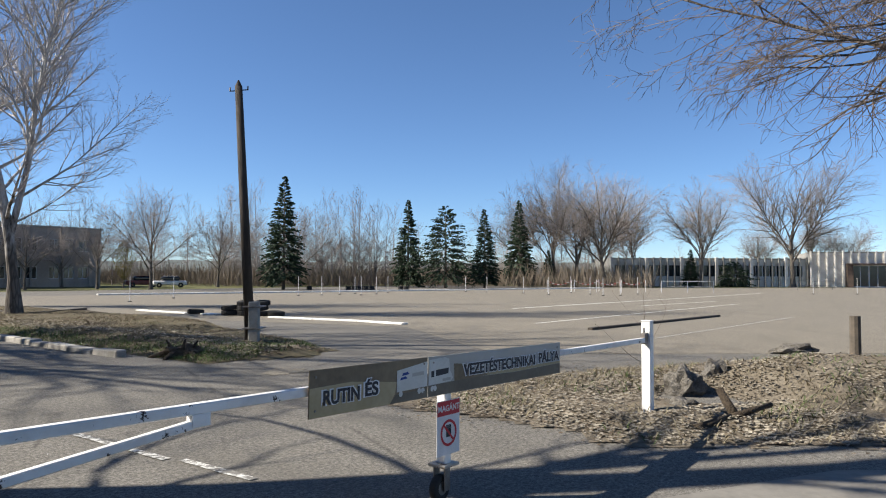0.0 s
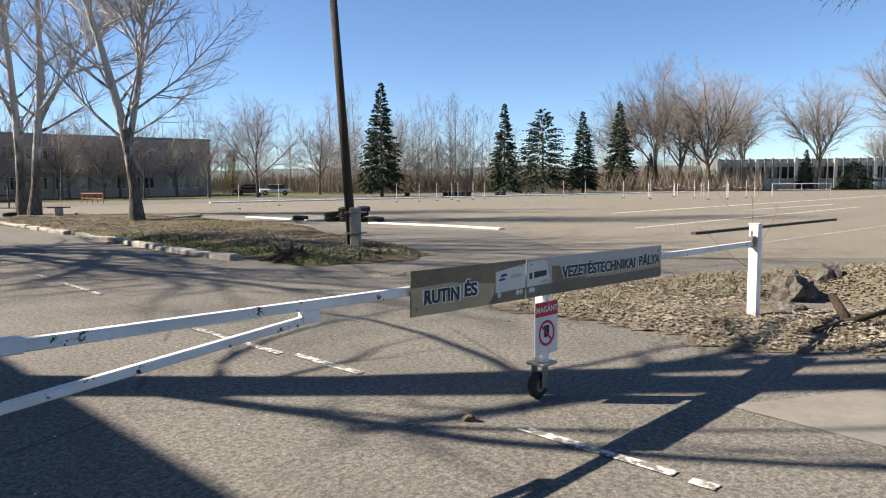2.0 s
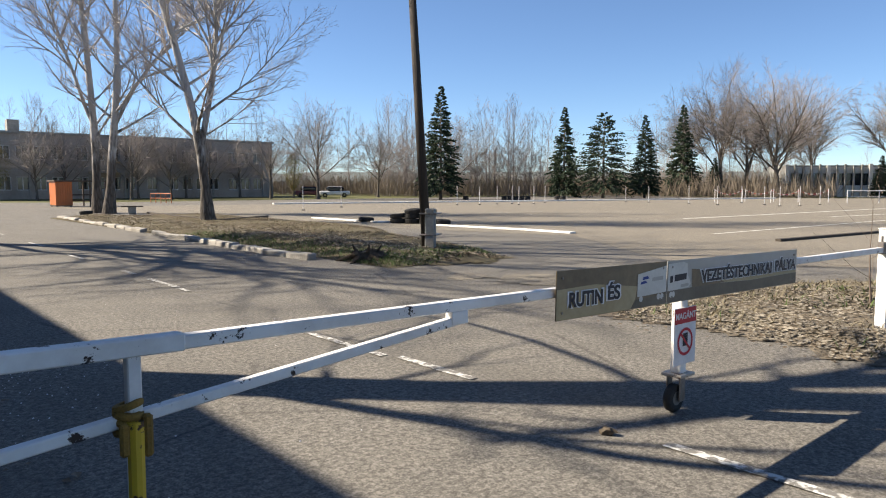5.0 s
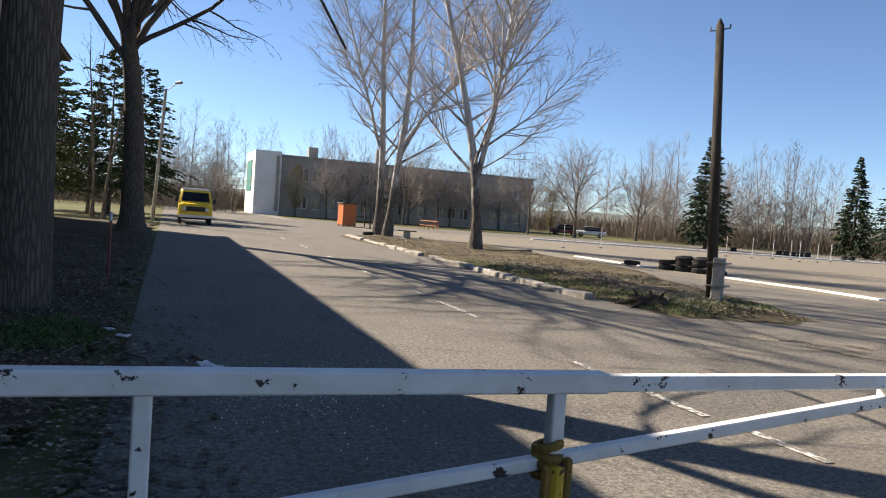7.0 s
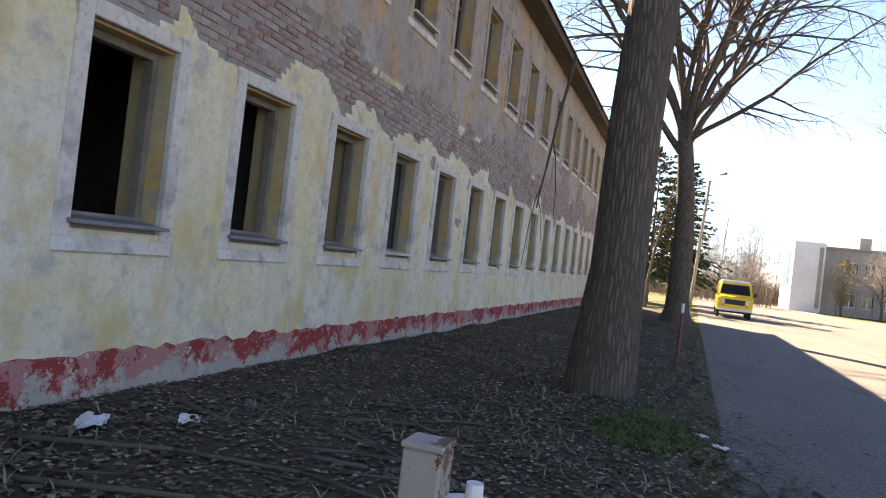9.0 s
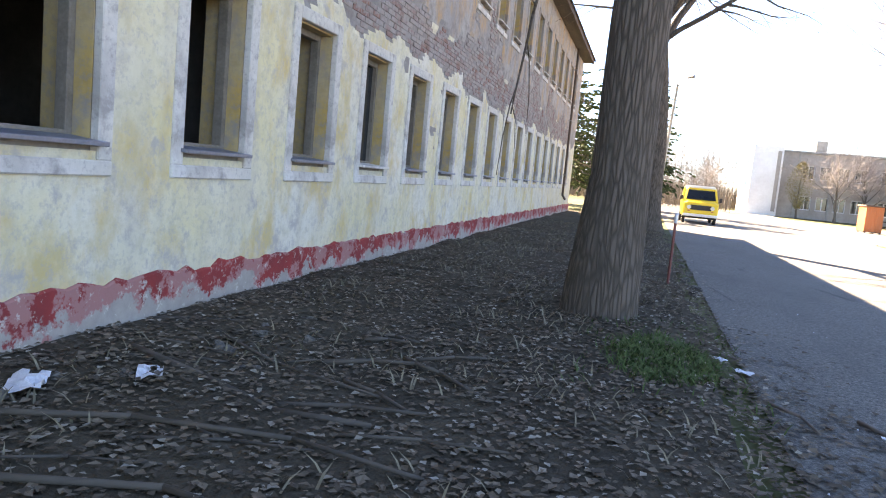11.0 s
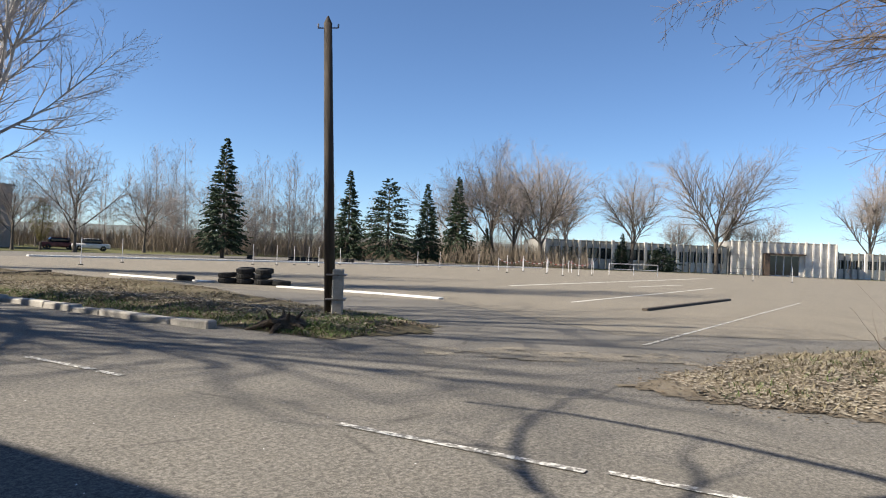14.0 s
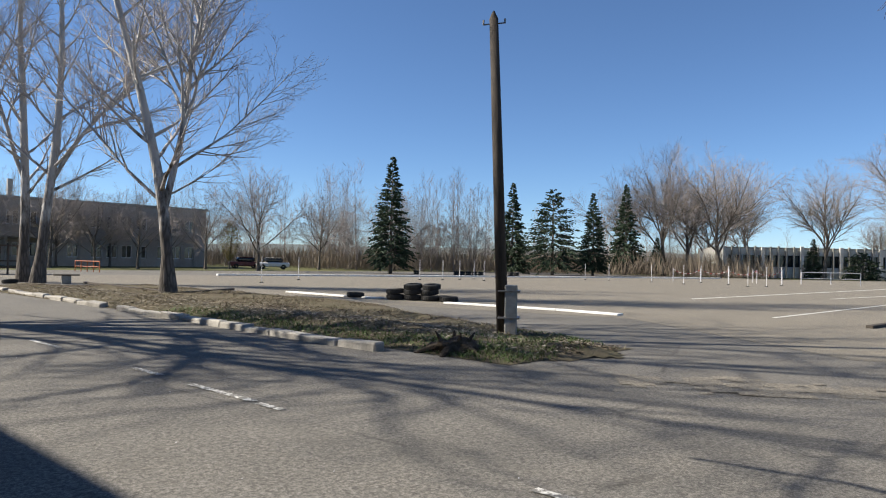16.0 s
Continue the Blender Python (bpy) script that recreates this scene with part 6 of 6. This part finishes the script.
def budding(m, seed, h):
    """A young tree in its first yellow-green leaf."""
    o = plant_tree("willow_tree", m, tree_mesh(seed, h, 0.1, 1.2, 12, 2.0, 0.6, 0.6, 0.014, levels=2, maxbr=200), MAT["bark"], MAT["twig"], "slim tree in yellow-green bud by the grey building")
    rg = random.Random(seed)
    vs, fs = [], []
    for i in range(2600):
        z = rg.uniform(0.18, 1.0)
        r = h * 0.24 * math.sin(math.pi * min(1.0, (1.05 - z) * 1.1)) * math.sqrt(rg.random())
        a = rg.uniform(0, 6.28)
        blade(vs, fs, Vector((r * math.cos(a), r * math.sin(a), z * h)), Vector((rg.gauss(0, 1), rg.gauss(0, 1), rg.gauss(0.3, 1))), 0.16, 0.03, 0, rg)
    mesh_object("leaves", vs, fs, MAT["budleaf"], o, "sparse yellow-green buds")


budding(pose(-63.0, 62.0, 0), 101, 6.0)
budding(pose(-40.5, 84.0, 0), 102, 5.5)


def woods(name, label, places, templates, mat):
    """Far bare woods as one sheet of many thin trees."""
    vs, fs = [], []
    rg = random.Random(3)
    for x, y, s in places:
        for v0, f0 in templates[rg.randrange(len(templates))]:
            b = len(vs)
            a = rg.uniform(0, 6.28)
            ca, sa = math.cos(a) * s, math.sin(a) * s
            vs += [(x + v[0] * ca - v[1] * sa, y + v[0] * sa + v[1] * ca, v[2] * s) for v in v0]
            fs += [tuple(i + b for i in f) for f in f0]
    return tagged(mesh_object(name, vs, fs, mat), label, "woods", kind="stuff")


THIN = [tree_mesh(s, 13.0, 0.085, 2.0, 22, 4.4, 1.1, 0.3, 0.016, levels=3, maxbr=620, wobble=0.9, segs=(6, 4, 2, 1, 1)) for s in (111, 112, 113, 114)]
rg = random.Random(9)
places = []
for i in range(150):
    az = radians(rg.uniform(-68, 12) if i > 40 else rg.uniform(-20, -6))
    d = rg.uniform(112, 165) if i > 40 else rg.uniform(105, 118)
    places.append((math.sin(az) * d, math.cos(az) * d, rg.uniform(0.55, 1.1)))
places = [(x, y, s) for x, y, s in places if not (-80 < x < -38 and y < 100)]
for i in range(34):
    f = rg.uniform(-0.2, 1.25)
    places.append((-67.8 + 20.5 * f - rg.uniform(15, 32), 62.5 + 29.2 * f + rg.uniform(8, 20), rg.uniform(0.75, 1.15)))
for i in range(45):
    n, u = rg.uniform(-30, 16), rg.uniform(95, 150)
    q = P(n, u)
    places.append((q.x, q.y, rg.uniform(0.6, 1.0)))
for i in range(14):
    az = radians(rg.uniform(12, 40))
    d = rg.uniform(150, 180)
    places.append((math.sin(az) * d, math.cos(az) * d, rg.uniform(0.5, 0.8)))
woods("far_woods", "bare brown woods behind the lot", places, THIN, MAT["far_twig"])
vs, fs = [], []
for i in range(46000):
    if i < 37000:
        az = radians(rg.uniform(-66, 14))
        d = rg.uniform(100, 150)
        x, y = math.sin(az) * d, math.cos(az) * d
        if -82 < x < -36 and y < 106:
            continue
    else:
        q = P(rg.uniform(-35, 12), rg.uniform(70, 140))
        x, y = q.x, q.y
    h = rg.uniform(1.2, 4.6) * rg.uniform(0.7, 1.0)
    blade(vs, fs, Vector((x, y, -0.05)), Vector((rg.gauss(0, 0.3), rg.gauss(0, 0.3), 1)), h, 0.045, 0, rg)
tagged(mesh_object("thicket", vs, fs, MAT["bush"]), "brown leafless thicket behind the lot", "thicket", kind="stuff")


def hills():
    vs, fs = [], []
    n = 120
    for i in range(n + 1):
        a = radians(-100 + 170 * i / n)
        for r, h in ((700, -1.0), (900, 17 + 7 * noise.noise(Vector((i * 0.13, 0, 0))) + 2 * noise.noise(Vector((i * 0.7, 4, 0)))), (1500, 20.0)):
            vs.append((math.sin(a) * r, math.cos(a) * r, h))
    for i in range(n):
        for j in (0, 1):
            fs.append((3 * i + j, 3 * i + 3 + j, 3 * i + 4 + j, 3 * i + 1 + j))
    tagged(mesh_object("backdrop", vs, fs, MAT["hill"], smooth=True), "low wooded hills on the horizon", "hills", kind="structure")


hills()


def far_car(m, mat, label):
    o = empty("car", m, label, "car", "parked cars")
    part("body", boxed(-2.0, 2.0, -0.8, 0.8, 0.3, 0.85, 0.12), mat, o)
    part("cabin", boxed(-1.1, 1.2, -0.7, 0.7, 0.83, 1.4, 0.2), MAT["glass"], o)
    part("roof", boxed(-0.8, 0.9, -0.6, 0.6, 1.39, 1.44, 0.03), mat, o)
    for x in (-1.25, 1.25):
        for y in (-0.78, 0.78):
            part("wheel", torus(bmesh.new(), pose(x, y, 0.31, 90, 0, 0), 0.22, 0.09, 16, 8), MAT["rubber"], o)


far_car(pose(-37.5, 90, -0.03, 0, 0, 25), MAT["signwhite"], "white car parked beyond the lot")
far_car(pose(-42, 92, -0.03, 0, 0, 35), MAT["redpaint"], "dark red car parked beyond the lot")
for i, (x, y, w) in enumerate(((-13.2, 79.5, 3.6), (-17.4, 79.0, 1.2), (-7.6, 81.0, 1.4))):
    o = empty("tyre_wall", pose(x, y, 0, 0, 0, 5), "low row of stacked black tyres by the lot's edge", "tyres")
    for k in range(int(w / 0.62)):
        for lv in (0, 1):
            part("tyre", torus(bmesh.new(), pose(k * 0.64, 0, 0.1 + lv * 0.2), 0.22, 0.095, 14, 8), MAT["rubber"], o)

# ---- leaves and grass ----
scatter("leaf_litter", 36000, (0.06, 4.7, -9, 20), lawn_height, MAT["leaf"], SITE, "brown dead leaves covering the shaded soil", 0.052, 1, accept=lambda n, u, r: u < 6 or r.random() < 0.45)
scatter("leaf_litter", 7000, (0.06, 4.9, -9, 14), lawn_height, MAT["pale_leaf"], SITE, "pale dry leaves on the shaded soil", 0.045, 2)
scatter("lawn_grass", 3500, (0.3, 4.5, -5, 20), lawn_height, MAT["drygrass"], SITE, "thin grass between dead leaves", 0.11, 3, False, 0.45, "grass", lambda n, u, r: wave(n, u, 0.6, 4.0) + 0.25 * (u > 2) > 0.05, 0.9)
scatter("green_grass", 3600, (3.3, 4.75, -0.9, 2.4), lawn_height, MAT["grass"], SITE, "fresh green grass tuft beside the road", 0.085, 4, False, 0.5, "grass", lambda n, u, r: ((n - 4.0) / 0.5) ** 2 + ((u - 0.5) / 0.9) ** 2 < 0.5 + r.random() * 0.5 or r.random() < 0.03, 0.8)
scatter("asphalt_leaves", 1500, (4.5, 6.4, -5, 3), lambda n, u: 0.0, MAT["leaf"], SITE, "dead leaves blown onto the asphalt", 0.06, 5, accept=lambda n, u, r: r.random() < max(0.02, (5.6 - n) * 0.6) * (1.0 if u < 0.5 else 0.3))
scatter("leaf_litter", 17000, (13.6, 21, 2.8, 30), verge_height, MAT["leaf"], SITE, "brown dead leaves on the island", 0.065, 6, accept=lambda n, u, r: verge_edge(n, u) > 0.02 and r.random() < 0.35 + 0.9 * wave(n, u, 0.5, 2.0))
scatter("leaf_litter", 7000, (13.6, 20, 3.0, 26), verge_height, MAT["pale_leaf"], SITE, "pale dry leaves on the island", 0.075, 7, accept=lambda n, u, r: verge_edge(n, u) > 0.02 and math.exp(-((n - 15.6) / 1.2) ** 2) > r.random())
scatter("verge_grass", 6500, (13.55, 19, 2.9, 14), verge_height, MAT["grass"], SITE, "short green grass along the kerb", 0.10, 8, False, 0.5, "grass", lambda n, u, r: verge_edge(n, u) > 0.0 and (math.exp(-((n - 14.1) / 0.5) ** 2) + (0.8 if u < 5.5 else 0.0) * (0.4 + wave(n, u, 0.9))) > r.random() * 1.2, 0.9)
scatter("verge_dry_grass", 6000, (13.55, 20.5, 2.9, 24), verge_height, MAT["drygrass"], SITE, "dry straw grass on the island", 0.12, 9, False, 0.45, "grass", lambda n, u, r: verge_edge(n, u) > 0.0 and wave(n, u, 0.8, 6.0) > -0.1, 1.1)
scatter("mound_leaves", 26000, (-0.6, 12, 8.2, 18), mound_height, MAT["pale_leaf"], Matrix(), "pale dry leaves on the mound", 0.055, 10, accept=lambda x, y, r: mound_edge(x, y) > 0.05 and wave(x, y, 0.7, 3.0) > -0.35 + 0.5 * r.random())
scatter("mound_brown_leaves", 9000, (-1.2, 12, 8.0, 18), mound_height, MAT["leaf"], Matrix(), "brown dead leaves on the mound", 0.05, 11, accept=lambda x, y, r: mound_edge(x, y) > -0.9 * r.random() ** 3)
scatter("mound_grass", 9000, (-0.5, 14, 8.2, 20), mound_height, MAT["drygrass"], Matrix(), "dry straw grass on the mound", 0.13, 12, False, 0.35, "grass", lambda x, y, r: mound_edge(x, y) > 0.05 and wave(x, y, 0.6, 8.0) > 0.3 * r.random() - 0.1, 1.1)
scatter("mound_green", 1800, (-0.5, 12, 8.2, 18), mound_height, MAT["grass"], Matrix(), "green grass sprouting on the mound", 0.11, 13, False, 0.4, "grass", lambda x, y, r: mound_edge(x, y) > 0.0 and wave(x, y, 0.9, 12.0) > 0.2, 0.9)


# ---- bare bricks of the old wall ----
def bricks():
    rg = random.Random(21)
    bl, bh, gap = 0.25, 0.064, 0.012

    def shape(seed):
        r = random.Random(seed)
        bm = boxed(-0.03, 0.0, 0, bl, 0, bh, 0.005)
        for v in bm.verts:
            v.co += Vector((r.uniform(-0.004, 0.004), r.uniform(-0.004, 0.004), r.uniform(-0.003, 0.003)))
        me = bpy.data.meshes.new("brick")
        bm.to_mesh(me)
        bm.free()
        me.materials.append(MAT["brick"])
        return me

    shapes = [shape(s) for s in range(5)]
    cells = []
    z, row = 2.95, 0
    while z < 6.9:
        u = -9.0 + (row % 2) * 0.13
        while u < 28:
            cu, cz = u + bl / 2, z + bh / 2
            if not in_opening(cu, cz, 0.17) and bare(u, cz) and bare(u + bl, cz) and bare(cu, z + bh) and rg.random() < 0.9:
                cells.append((u, z))
            u += bl + gap
        z += bh + gap
        row += 1
    near = [c for c in cells if -3.0 < c[0] < 3.4 and c[1] < 3.9]
    rg.shuffle(near)
    near = set(near[:290])
    vs, fs = [], []
    for u, z in cells:
        me = shapes[rg.randrange(5)]
        out = rg.uniform(0.006, 0.018)
        if (u, z) in near:
            ob = new("brick", me)
            ob.parent = OLD
            ob.matrix_basis = Matrix.Translation((out, u, z))
        else:
            b = len(vs)
            vs += [(v.co.x + out, v.co.y + u, v.co.z + z) for v in me.vertices]
            fs += [tuple(i + b for i in p.vertices) for p in me.polygons]
    ob = mesh_object("brickwork", vs, fs, MAT["brick"], OLD)
    tagged(ob, "weathered bare bricks", kind="stuff")


bricks()
